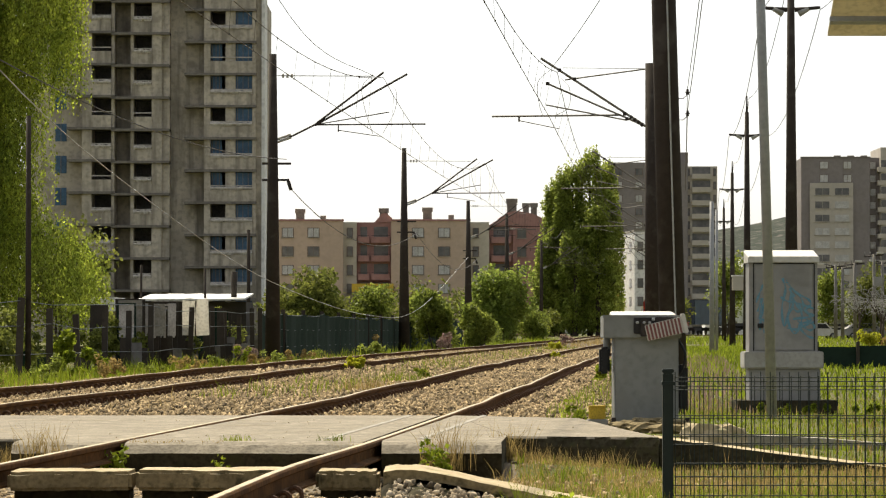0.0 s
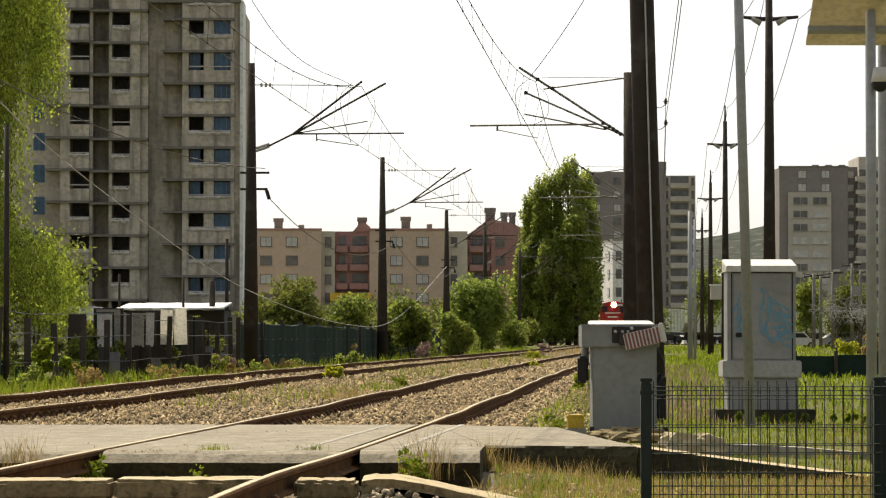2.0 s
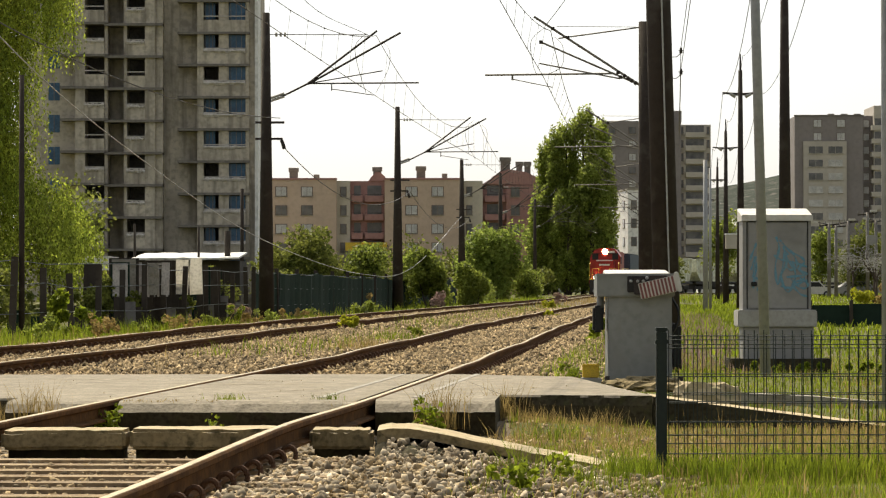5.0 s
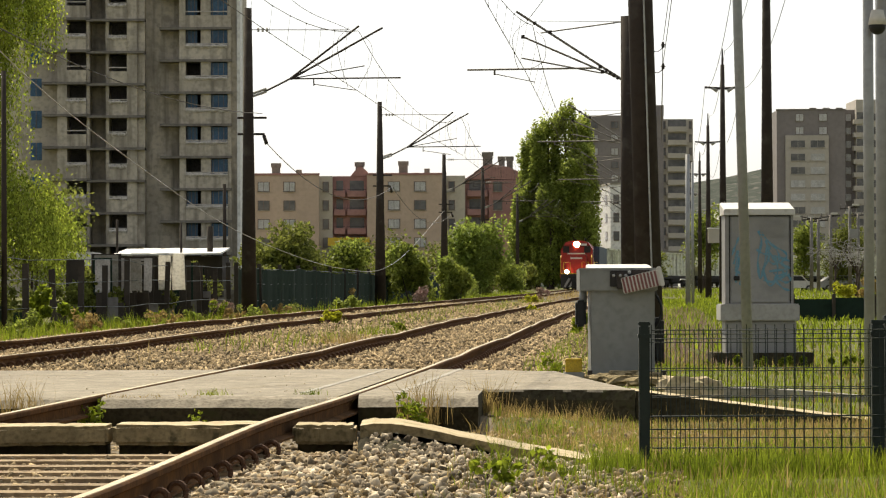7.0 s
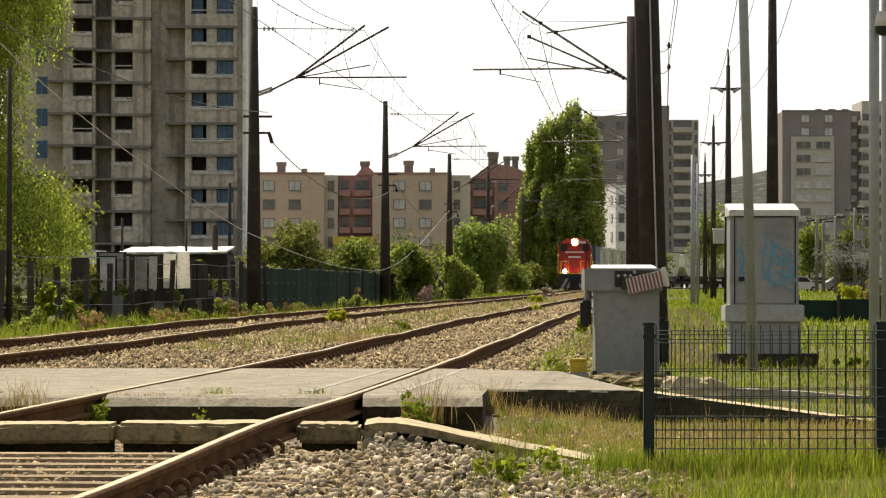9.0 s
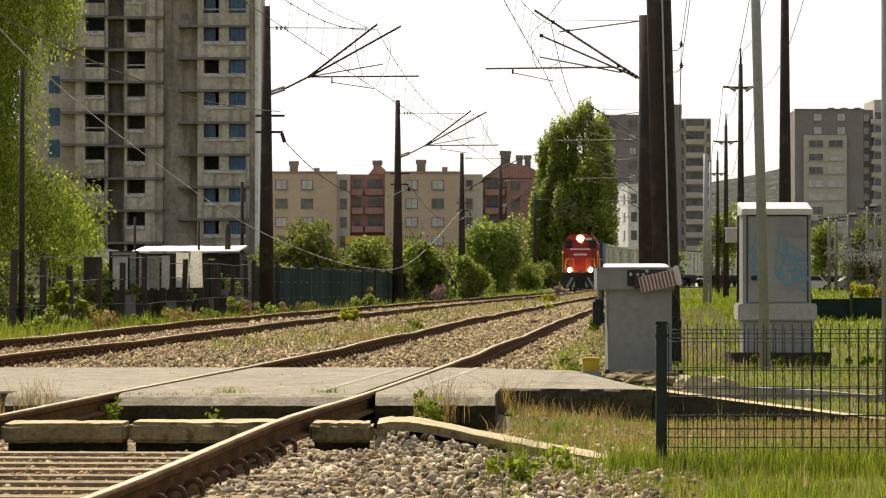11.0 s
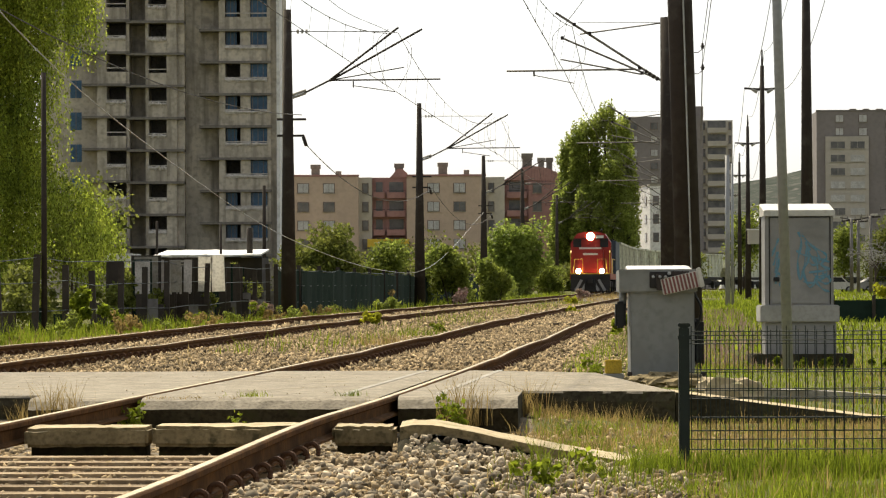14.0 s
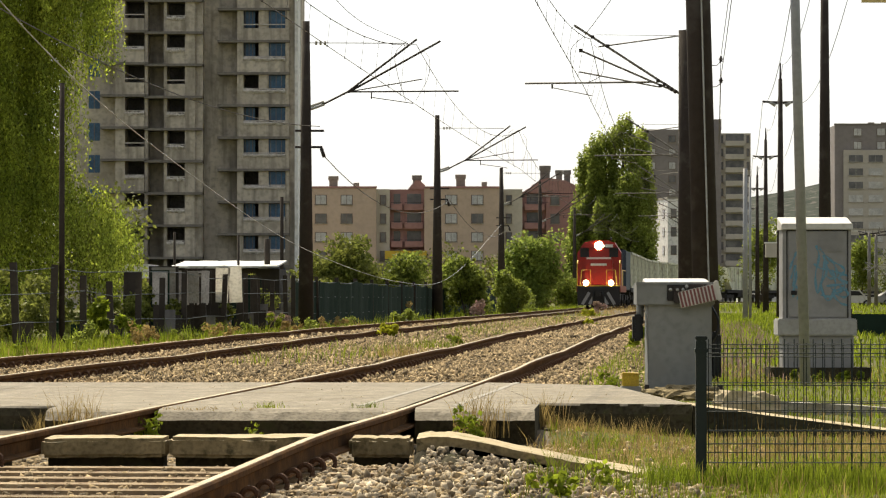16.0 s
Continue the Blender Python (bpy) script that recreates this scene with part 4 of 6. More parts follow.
def power_line():
    tops = []
    for x, y in ((8.915, 94), (12.75, 154), (16.7, 212), (20.8, 272), (24.6, 330)):
        t = post("utility_pole", x, y, 10.3, .375, .17, "tall dark utility pole with an insulated cross-arm", "utility pole", group="power line poles", base=bed(x, y) - .1)
        z = -t.location.z
        for s in (-1, 1):
            rodded("cross_arm", (s * .1, 0, 9.3 + z), (s * .75, 0, 9.36 + z), .06, "iron", t, .04)
            rodded("insulator", (s * .2, 0, 9.2 + z), (s * .45, 0, 9.33 + z), .09, "plinth", t, .06)
        rodded("finial", (0, 0, 10.2 + z), (0, 0, 10.98 + z), .05, "iron", t, .03)
        tops.append((x, y))
        if 200 < y < 220:
            b = boxed("equipment_box", (-.05, .72, -.6, -.2, 3.5 + z, 4.3 + z), "tan", t, "pale equipment box strapped to the pole", .015)
            boxed("hood", (-.09, .76, -.64, -.16, 4.3 + z, 4.38 + z), "white", b, "", .01)
    tops = [(5.4, 34)] + tops
    for (x0, y0), (x1, y1) in zip(tops, tops[1:]):
        for dx, z in ((-.75, 9.3), (.75, 9.3), (0.1, 10.9)):
            ob = part("power_wire", tube(bmesh.new(), sag((x0 + dx, y0, z), (x1 + dx, y1, z), .9), .011, 4), "wire")
            tagged(ob, "thin sagging power wire between utility poles", "wire", "power wires")
    # pair of wires on the brackets of the near mast
    for x0, z in ((3.15, 7.54), (3.12, 6.97)):
        for a, b in (((x0, 40, z), (6.53, 98, z)), ((6.53, 98, z), (10.1, 153, z))):
            ob = part("power_wire", tube(bmesh.new(), sag(a, b, .12), .009, 4), "wire")
            tagged(ob, "thin power wire on the near mast's brackets", "wire", "power wires")
    for x, y, top, w in ((10.98, 150, 6.4, .22), (11.25, 151, 6.1, .13)):
        post("steel_post", x, y, top, w, w * .8, "tall grey steel post on the grass verge", "post", "galv")


power_line()

# ---- buildings ----


def tower_block():
    """An unfinished tower: concrete bays with open balconies, storey on storey."""
    Y, F, Z0, N = 291.0, 2.55, 2.08, 15
    top = Z0 + F * N
    t = thing("tower_block", pose(0, Y, 0), "unfinished raw concrete tower block with open balconies", "tower block")

    def wall(x0, x1, y0, y1, z0=-.5, z1=None, material="tower", name="wall"):
        return boxed(name, (x0, x1, y0, y1, z0, top if z1 is None else z1), material, t)
    wall(-33.2, -21.7, 4.2, 17, name="core")
    wall(-21.7, -14.4, 4.2, 17, -.5, 28.0, name="core")
    wall(-33.2, -28.6, 1.6, 4.2)
    wall(-26.1, -24.6, 2.6, 4.2)
    wall(-21.7, -18.9, 1.8, 4.2, -.5, 28.0)
    wall(-28.62, -27.86, .0, 4.2)
    wall(-26.32, -26.08, .3, 4.2)
    wall(-24.8, -24.55, .3, 4.2)
    wall(-23.1, -22.3, .0, 4.2)
    wall(-22.3, -21.7, .35, 4.2)
    wall(-18.95, -18.45, .0, 4.2, -.5, 28.0)
    wall(-17.25, -16.45, .0, 4.2, -.5, 28.0)
    wall(-15.12, -14.85, .0, 4.2, -.5, 28.0)
    wall(-14.85, -14.4, .4, 4.2, -.5, 28.0)
    wall(-14.4, -14.15, .2, 4.6, -.5, 28.2, material="white", name="corner_strip")
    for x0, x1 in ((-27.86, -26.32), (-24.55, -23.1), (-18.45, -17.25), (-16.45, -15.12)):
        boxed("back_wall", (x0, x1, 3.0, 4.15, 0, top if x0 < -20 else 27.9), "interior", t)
    rng = random.Random(5)
    for k in range(N):
        z = Z0 + F * k
        for x0, x1, o0, o1, dz, ext in ((-28.6, -26.1, -27.86, -26.32, 0, 1.2), (-24.8, -21.8, -24.55, -23.1, -.12, 1.5), (-18.9, -14.9, -18.45, -15.12, -.8, 1.6)):
            if x0 > -20 and z + dz > 27.5:
                continue
            s = boxed("slab", (x0 - ext, x1 + .1, -.25, 3.0, z + dz - .2, z + dz), "slab", t)
            p = boxed("parapet", (o0, o1 - (0 if x0 < -19 else 0), -.1, .1, z + dz, z + dz + .94), "tower", s)
            if rng.random() < .7:
                n, bm, old = 12, bmesh.new(), None
                for i in range(n + 1):
                    a, ya = o0 + (o1 - o0) * i / n, -.13 - rng.uniform(0, .09)
                    col = [bm.verts.new((a, ya, z + dz + .98 - rng.uniform(0, .14))), bm.verts.new((a, ya - .06, z + dz + 1.04)), bm.verts.new((a, ya, z + dz + 1.12 + rng.uniform(0, .12)))]
                    if old:
                        for j in (0, 1):
                            bm.faces.new((old[j], col[j], col[j + 1], old[j + 1]))
                    old = col
                part("wrapped_railing", bm, "wrap", p, "railing wrapped in pale plastic sheet")
            boxed("rail", (o0, o1, -.08, -.02, z + dz + 1.2, z + dz + 1.28), "wrap", p)
        # glazed bays and the small side windows
        for x0, x1, y0, z0, h in ((-18.4, -17.55, .5, z - .8 + 1.02, 1.3), (-16.42, -15.15, .15, z - .8 + .6, 1.7)):
            if (k % 3 or x0 > -17) and z0 + h < 28:
                w = boxed("window", (x0, x1, y0, y0 + .08, z0, z0 + h), "film", t, "blue protective film on the glass")
                for i in range(3):
                    xx = x0 + (x1 - x0) * (i + .3) / 3
                    boxed("mullion", (xx - .025, xx + .025, y0 - .03, y0, z0, z0 + h), "interior", w)
        w = boxed("window", (-30.9, -30.0, 1.56, 1.64, z + 1.5, z + 2.9), "film", t, "blue protective film on the glass")
        boxed("mullion", (-30.48, -30.42, 1.53, 1.56, z + 1.5, z + 2.9), "interior", w)
        boxed("window", (-32.6, -32.0, 1.56, 1.64, z + 1.3, z + 2.9), "cream", t)
    boxed("roof_edge", (-21.8, -14.3, -.15, 5, 28.0, 28.25), "slab", t)
    wall(-17.5, -16.55, 60, 72, -.5, 18, "white", "far_wall")


def window(t, x, y, z, w, h, frame_mat="wframe", pane="pane", split=1):
    """A framed window set into a wall face that looks towards -y."""
    f = boxed("window", (x - w / 2 - .08, x + w / 2 + .08, y - .06, y + .02, z - h / 2 - .08, z + h / 2 + .08), frame_mat, t)
    for i in range(split + 1):
        a, b = x - w / 2 + w * i / (split + 1), x - w / 2 + w * (i + 1) / (split + 1)
        boxed("pane", (a + .03, b - .03, y - .09, y - .06, z - h / 2, z + h / 2), pane, f)
    boxed("sill", (x - w / 2 - .15, x + w / 2 + .15, y - .16, y - .06, z - h / 2 - .16, z - h / 2 - .08), "concrete", f)


def apartment_building():
    Y = 492.0
    t = thing("apartment_building", pose(0, Y, 0), "beige and faded red five-storey apartment building with roof chimneys", "apartment building")
    rng = random.Random(9)

    def w(name, dims, material):
        return boxed(name, dims, material, t)
    w("wall", (-23.5, -13.4, 0, 12, -.5, 16.1), "beige")
    w("wall", (-13.4, -11.6, 1.2, 12, -.5, 16.0), "cream")
    w("wall", (-11.6, -6.95, 2.2, 12, -.5, 16.0), "redwall")
    w("wall", (-6.95, 3.6, .3, 12, -.5, 16.1), "beige")
    w("wall", (3.6, 6.2, 1.4, 12, -.5, 16.0), "cream")
    w("wall", (6.2, 9.4, 3.0, 12, -.5, 15.6), "redwall")
    w("wall", (9.4, 16.0, 2.2, 12, -.5, 15.4), "redwall")
    for x0, x1, y0 in ((-23.6, -13.3, -.15), (-7.0, 3.7, .15)):
        w("parapet", (x0, x1, y0, y0 + .4, 16.1, 16.35), "redwall")
    part("roof", prism(bmesh.new(), [(-9.2, 16.0), (-6.9, 16.0), (-6.9, 16.6), (-7.6, 17.2), (-8.2, 17.2)], 2.0, 9.0), "redwall", t)
    part("roof", prism(bmesh.new(), [(6.2, 15.6), (16.0, 15.4), (12.0, 17.2), (9.6, 17.6), (8.4, 17.0)], 2.4, 11.0), "redwall", t)
    for x, h, wd in ((-19.3, 1.7, 1.1), (-16.2, .8, .5), (-8.0, 1.8, 1.1), (-2.1, 1.9, 1.2), (1.1, .9, .5), (9.3, 2.2, 1.3), (11.2, 1.6, .8), (12.3, 1.6, .8)):
        base = 15.6 + (.9 if x > 8 else 0)
        c = boxed("chimney", (x - wd / 2, x + wd / 2, 4, 5.2, base, base + h), "slab", t)
        boxed("chimney_cap", (x - wd / 2 - .12, x + wd / 2 + .12, 3.9, 5.3, base + h, base + h + .55), "slab", c)
        if wd > 1:
            part("chimney_foot", prism(bmesh.new(), [(x - wd - .6, base), (x + wd + .1, base), (x + wd * .5, base + .9), (x - wd * .4, base + .9)], 3.6, 5.6), "redwall", c)
    for k in range(6):
        z = 14.55 - 2.5 * k
        for x in (-20.8, -17.35):
            window(t, x, 0, z, 1.45, 1.15, pane=rng.choice(("pane", "curtain", "curtain")))
        for x in (-3.35, .15):
            window(t, x, .3, z, 1.5, 1.15, pane=rng.choice(("pane", "curtain", "curtain")))
        window(t, -12.5, 1.2, z, .7, 1.2, split=0)
        window(t, 4.4, 1.4, z, .7, 1.2, split=0)
        if z > 5:
            for x0, x1, y0 in ((-11.4, -9.9, .9), (-9.6, -7.1, .9), (6.5, 9.2, 1.7), (12.6, 15.6, 1.1)):
                b = boxed("balcony", (x0, x1, y0, y0 + 1.4, z - 1.35, z - .55), "redwall", t)
                boxed("balcony_rail", (x0, x1, y0 - .05, y0 + .05, z - .4, z - .34), "iron", b)
                boxed("balcony_door", (x0 + .3, x1 - .3, y0 + 1.25, y0 + 1.33, z - .55, z + .85), "pane", b)
            window(t, 10.6, 2.2, z, 1.1, 1.2)
    w("yellow_fascia", (-12.2, -6.6, -1.0, .2, 6.6, 7.7), "yellow")
    w("canopy_wall", (-12.0, -6.8, -.9, .0, 2.0, 6.6), "interior")


def far_towers():
    t = thing("apartment_tower", pose(0, 690, 0), "dark grey and tan high-rise apartment tower with balconies", "apartment tower", "apartment towers")
    boxed("wall", (30.5, 46.0, 0, 16, -.5, 33.2), "darkbrick", t)
    boxed("stair_head", (40.0, 46.2, 2, 12, 33.2, 35.2), "darkbrick", t)
    boxed("wall", (46.0, 51.6, .8, 16, -.5, 32.5), "tan", t)
    for k in range(13):
        z = 31.4 - 2.5 * k
        b = boxed("balcony", (46.8, 50.4, -.5, .8, z - 1.3, z - .35), "tan", t)
        boxed("balcony_door", (46.9, 50.3, .72, .8, z - .35, z + .95), "pane", b)
        for x in (46.2, 51.1):
            window(t, x, .8, z, .4, 1.3, pane="pane", split=0)
        for x in (33.0, 36.8, 40.2, 43.0):
            window(t, x, 0, z, 1.3, 1.2, pane="curtain" if (k + int(x)) % 3 else "pane")
    t = thing("apartment_tower", pose(0, 690, 0), "dark high-rise tower with a pale window bay", "apartment tower", "apartment towers")
    boxed("wall", (67.3, 80.2, 0, 16, -.5, 34.0), "darkbrick", t)
    boxed("bay", (68.9, 77.0, -.7, 0, -.5, 29.3), "tan", t)
    boxed("wall", (80.2, 83.5, 2.0, 16, -.5, 34.2), "darkbrick", t)
    boxed("wall", (82.2, 95.0, -.5, 16, -.5, 36.0), "tan", t)
    boxed("parapet", (67.2, 80.3, -.1, .2, 34.0, 34.3), "slab", t)
    for x in (74.0, 76.5, 79.0):
        boxed("roof_vent", (x, x + 1.2, 4, 5, 34.0, 34.7), "slab", t)
    rng = random.Random(2)
    for k in range(14):
        z = 32.7 - 2.5 * k
        if k < 2:
            for x in (71.6, 76.0):
                window(t, x, 0, z, 1.5, 1.3, pane="curtain")
        else:
            for x in (71.2, 74.9):
                window(t, x, -.7, z, 2.7, 1.25, "tan", rng.choice(("pane", "curtain", "curtain")))
        window(t, 81.0, 2.0, z, 1.1, 1.3, pane="curtain", split=0)
        b = boxed("balcony", (81.7, 83.4, -.8, 2.0, z - 1.3, z - .4), "tan", t)
        boxed("balcony_door", (82.3, 84.0, -.58, -.5, z - .4, z + .9), "pane", b)
        window(t, 86.5, -.5, z, 2.4, 1.3, "tan", "pane")
    t = thing("white_building", pose(0, 500, 0), "narrow whitewashed building with a window column", "building")
    skew = Matrix.Translation((26.07, 0, 0)) @ Matrix.Rotation(radians(5), 4, "Z")
    boxed("wall", (0, 1.4, 0, 18, -.5, 14.9), "white", t, "", 0, skew)
    boxed("parapet", (-.08, 1.68, -.08, 18.08, 14.9, 15.15), "concrete", t, "", 0, skew)
    for k in range(5):
        z = 12.9 - 2.5 * k
        for y in (4.0, 12.5):
            f = boxed("window", (-.06, .02, y - .9, y + .9, z - .65, z + .65), "wframe", t, "", 0, skew)
            boxed("pane", (-.09, -.06, y - .78, y + .78, z - .55, z + .55), "pane", f, "", 0, skew)
        f = boxed("window", (.4, 1.2, -.06, .02, z - .65, z + .65), "wframe", t, "", 0, skew)
        boxed("pane", (.47, 1.13, -.09, -.06, z - .55, z + .55), "pane", f, "", 0, skew)
    # low walls and roofs in the town behind the line
    for x0, x1, y, z, m, label in ((40, 66, 560, 4.2, "white", "low pale house in the town"), (52, 60, 540, 5.2, "tan", "low tan house in the town"),
                                   (60, 90, 600, 6.0, "white", "long low pale building in the town"), (-60, -24, 470, 7.0, "cream", "low cream building behind the trees")):
        t = thing("house", pose(0, y, 0), label, "house")
        boxed("wall", (x0, x1, 0, 8, -.5, z), m, t)
        part("roof", prism(bmesh.new(), [(x0 - .5, z), (x1 + .5, z), (x1 - 2, z + 1.4), (x0 + 2, z + 1.4)], -.5, 8.5), "slab", t)


tower_block()
apartment_building()
far_towers()


def hills():
    xs, ys = np.linspace(-1500, 2200, 120), np.linspace(2300, 3300, 12)
    verts, faces = [], []
    for j, y in enumerate(ys):
        for x in xs:
            k = 1 / (1 + math.exp(-(x - 120) / 60))
            h = (18 + 77 * k) * math.sin(min(1, j / 6) * 1.57) + 9 * noise.noise(Vector((x / 90, y / 200, 0))) + 3.5 * noise.noise(Vector((x / 18, y / 60, 2)))
            verts.append((x, y, max(-1, h) if j else -2))
    w = len(xs)
    for j in range(len(ys) - 1):
        for i in range(w - 1):
            a = j * w + i
            faces.append((a, a + 1, a + w + 1, a + w))
    tagged(mesh_object("backdrop_hill", verts, faces, "hill"), "hazy wooded hillside far beyond the town", "hill", "", "structure")
    rng = random.Random(8)
    for _ in range(26):
        x, y = rng.uniform(180, 330), rng.uniform(2340, 2420)
        t = thing("hill_house", pose(x, y, rng.uniform(8, 45)), "tiny pale house on the far hillside", "house", "hill houses")
        boxed("wall", (-5, 5, -4, 30, -25, 5), rng.choice(("white", "cream", "tan")), t)
        part("roof", prism(bmesh.new(), [(-5.5, 5), (5.5, 5), (0, 8)], -4, 6), "slab", t)


hills()

# ---- the train ----


def bogie(t, y):
    f = boxed("bogie", (-1.15, 1.15, y - 1.5, y + 1.5, .45, .85), "grime", t, "", .03)
    for dy in (-.9, .9):
        for s in (-.874, .874):
            rodded("wheel", (s - .06, y + dy, .46), (s + .06, y + dy, .46), .46, "grime", f, None, 18)


def locomotive():
    t = thing("locomotive", pose(0, 0, 0), "red diesel freight locomotive with lit headlamps", "locomotive")
    boxed("underframe", (-1.5, 1.5, .3, 17, 1.05, 1.5), "locored", t, "", .03)
    part("cab", prism(bmesh.new(), [(-1.5, 1.5), (1.5, 1.5), (1.5, 3.75), (1.05, 4.45), (.5, 4.6), (-.5, 4.6), (-1.05, 4.45), (-1.5, 3.75)], 2.0, 4.6), "locored", t)
    boxed("nose", (-.95, .95, .8, 2.0, 1.5, 3.35), "locored", t, "", .08)
    boxed("nose_trim", (-.82, .82, .76, .8, 3.3, 3.42), "lid", t, "white trim")
    boxed("nose_door", (-.3, .3, .77, .8, 1.55, 3.0), "locored", t, "", .01)
    boxed("name_bar", (-.55, .55, .755, .77, 2.85, 3.0), "lid", t, "white lettering bar")
    boxed("hood", (-1.0, 1.0, 4.6, 16.4, 1.5, 4.35), "locored", t, "", .1)
    boxed("roof_fan", (-.7, .7, 9, 13, 4.35, 4.6), "grime", t, "", .05)
    for s in (-1, 1):
        boxed("windscreen", (s * 1.0 - .3, s * 1.0 + .3, 1.93, 2.0, 3.45, 4.05), "black", t, "dark cab windscreen", .02)
        boxed("side_window", (s * 1.5 - .03, s * 1.5 + .03, 2.5, 4.0, 3.0, 3.75), "black", t)
        boxed("side_panel", (s * 1.46 - .03, s * 1.46 + .03, 4.8, 8.0, 1.5, 2.6), "yellow", t, "yellow side panel")
        boxed("walkway_step", (s * 1.15 - .3, s * 1.15 + .3, .25, .8, .45, 1.43), "grime", t)
        d = rodded("ditch_lamp", (s * .86, .24, 1.66), (s * .86, .30, 1.66), .20, "lamp", t, None, 16, "lit ditch lamp")
        rodded("ditch_lamp_core", (s * .86, .21, 1.66), (s * .86, .24, 1.66), .12, "glint", d, None, 16)
        bm = tube(bmesh.new(), [(s * .55, .3, 1.5), (s * .55, .3, 2.55), (s * 1.15, .3, 2.55), (s * 1.25, .3, 1.5)], .03, 6)
        part("handrail", bm, "yellow", t, "yellow handrail")
        part("handrail", tube(bmesh.new(), [(s * 1.45, .35, 1.5), (s * 1.45, .35, 3.0), (s * 1.45, .9, 3.2), (s * 1.45, 4.4, 2.6), (s * 1.45, 16, 2.6)], .03, 6), "yellow", t, "yellow handrail")
        for i in range(2):
            lean = Matrix.Translation((s * (.62 + .48 * i), 0, .2)) @ Matrix.Rotation(radians(-s * 30), 4, "Y")
            boxed("chevron", (-.1, .1, .17, .2, 0, .95), "cabinet", t, "pale chevron stripe", 0, lean)
    boxed("pilot", (-1.42, 1.42, .2, .5, .14, 1.2), "grime", t, "dark snowplough pilot", .03)
    boxed("anticlimber", (-1.45, 1.45, .12, .32, 1.16, 1.42), "grime", t, "dark ribbed anticlimber", .02)
    boxed("edge_stripe", (-1.45, 1.45, .27, .31, 1.44, 1.5), "yellow", t, "yellow edge stripe")
    boxed("centre_plate", (-.42, .42, .14, .2, .35, 1.16), "black", t)
    for x in (-.3, .3):
        part("air_hose", tube(bmesh.new(), spline([(x, .12, 1.1), (x, -.05, .8), (x * 1.2, .0, .5)]), .04, 6), "black", t)
    boxed("sun_visor", (-1.3, 1.3, 1.8, 2.0, 4.06, 4.1), "grime", t)
    rodded("horn", (.8, 2.6, 4.6), (.8, 2.2, 4.75), .06, "grime", t, .09)
    boxed("coupler", (-.18, .18, -.25, .3, .75, 1.1), "grime", t, "", .04)
    rodded("headlamp", (-.02, 1.93, 4.25), (-.02, 2.0, 4.25), .30, "lamp", t, None, 16, "lit headlamp")
    rodded("headlamp_core", (-.02, 1.9, 4.25), (-.02, 1.93, 4.25), .19, "glint", t, None, 16)
    boxed("number_box", (.35, .95, 1.93, 2.0, 4.12, 4.32), "lid", t)
    boxed("fuel_tank", (-1.3, 1.3, 6.5, 10.5, .45, 1.05), "grime", t, "", .1)
    for y in (3.2, 13.8):
        bogie(t, y)
    return t


def blue_wagon():
    t = thing("freight_wagon", pose(0, 0, 0), "dark blue boxy freight wagon behind the locomotive", "freight wagon", "train wagons")
    boxed("body", (-1.45, 1.45, .3, 13, 1.2, 4.1), "wagonblue", t, "", .05)
    boxed("end_rib", (-1.3, -1.1, .2, .3, 1.2, 4.0), "wagonblue", t)
    boxed("end_rib", (1.1, 1.3, .2, .3, 1.2, 4.0), "wagonblue", t)
    boxed("roof", (-1.2, 1.2, .3, 13, 4.1, 4.2), "grime", t, "", .04)
    for y in (2.4, 10.9):
        bogie(t, y)
    return t


def hopper_wagon():
    t = thing("hopper_wagon", pose(0, 0, 0), "pale green ribbed hopper wagon streaked with rust", "freight wagon", "train wagons")
    bm = bmesh.new()
    # body with sloped ends
    out = [(.4, 4.0), (13.0, 4.0), (12.9, 2.5), (11.4, 1.4), (2.0, 1.4), (.5, 2.5)]
    lo = [bm.verts.new((-1.45, y, z)) for y, z in out]
    hi = [bm.verts.new((1.45, y, z)) for y, z in out]
    bm.faces.new(lo)
    bm.faces.new(hi[::-1])
    for i in range(6):
        bm.faces.new((lo[i], hi[i], hi[(i + 1) % 6], lo[(i + 1) % 6]))
    bmesh.ops.recalc_face_normals(bm, faces=bm.faces)
    part("body", bm, "hopper", t)
    for s in (-1, 1):
        for i in range(8):
            y = 1.2 + i * 1.57
            boxed("rib", (s * 1.5 - .06, s * 1.5 + .06, y - .06, y + .06, 1.5 if 1 < i < 7 else 2.4, 4.0), "hopper", t)
        boxed("top_rail", (s * 1.47 - .1, s * 1.47 + .1, .35, 13.05, 3.95, 4.12), "hopper", t)
        boxed("sill", (s * 1.4 - .08, s * 1.4 + .08, .2, 13.2, 1.05, 1.35), "grime", t)
    boxed("chute", (-1.2, 1.2, 5.0, 8.4, .6, 1.4), "grime", t, "", .1)
    for y in (2.2, 11.2):
        bogie(t, y)
    return t


TRAIN = [(locomotive(), 0.0), (blue_wagon(), 17.8)]
first_hopper = hopper_wagon()
TRAIN += [(first_hopper, 31.6)] + [(copy_thing(first_hopper, pose(0, 0, 0)), 31.6 + 14.0 * i) for i in range(1, 15)]

# ---- fences and sheds along the far side ----


def side(y, v):
    """A point beside the line: y ahead, v metres right of the near track's middle."""
    return near_x(y) + v, y, bed(near_x(y) + v, y)


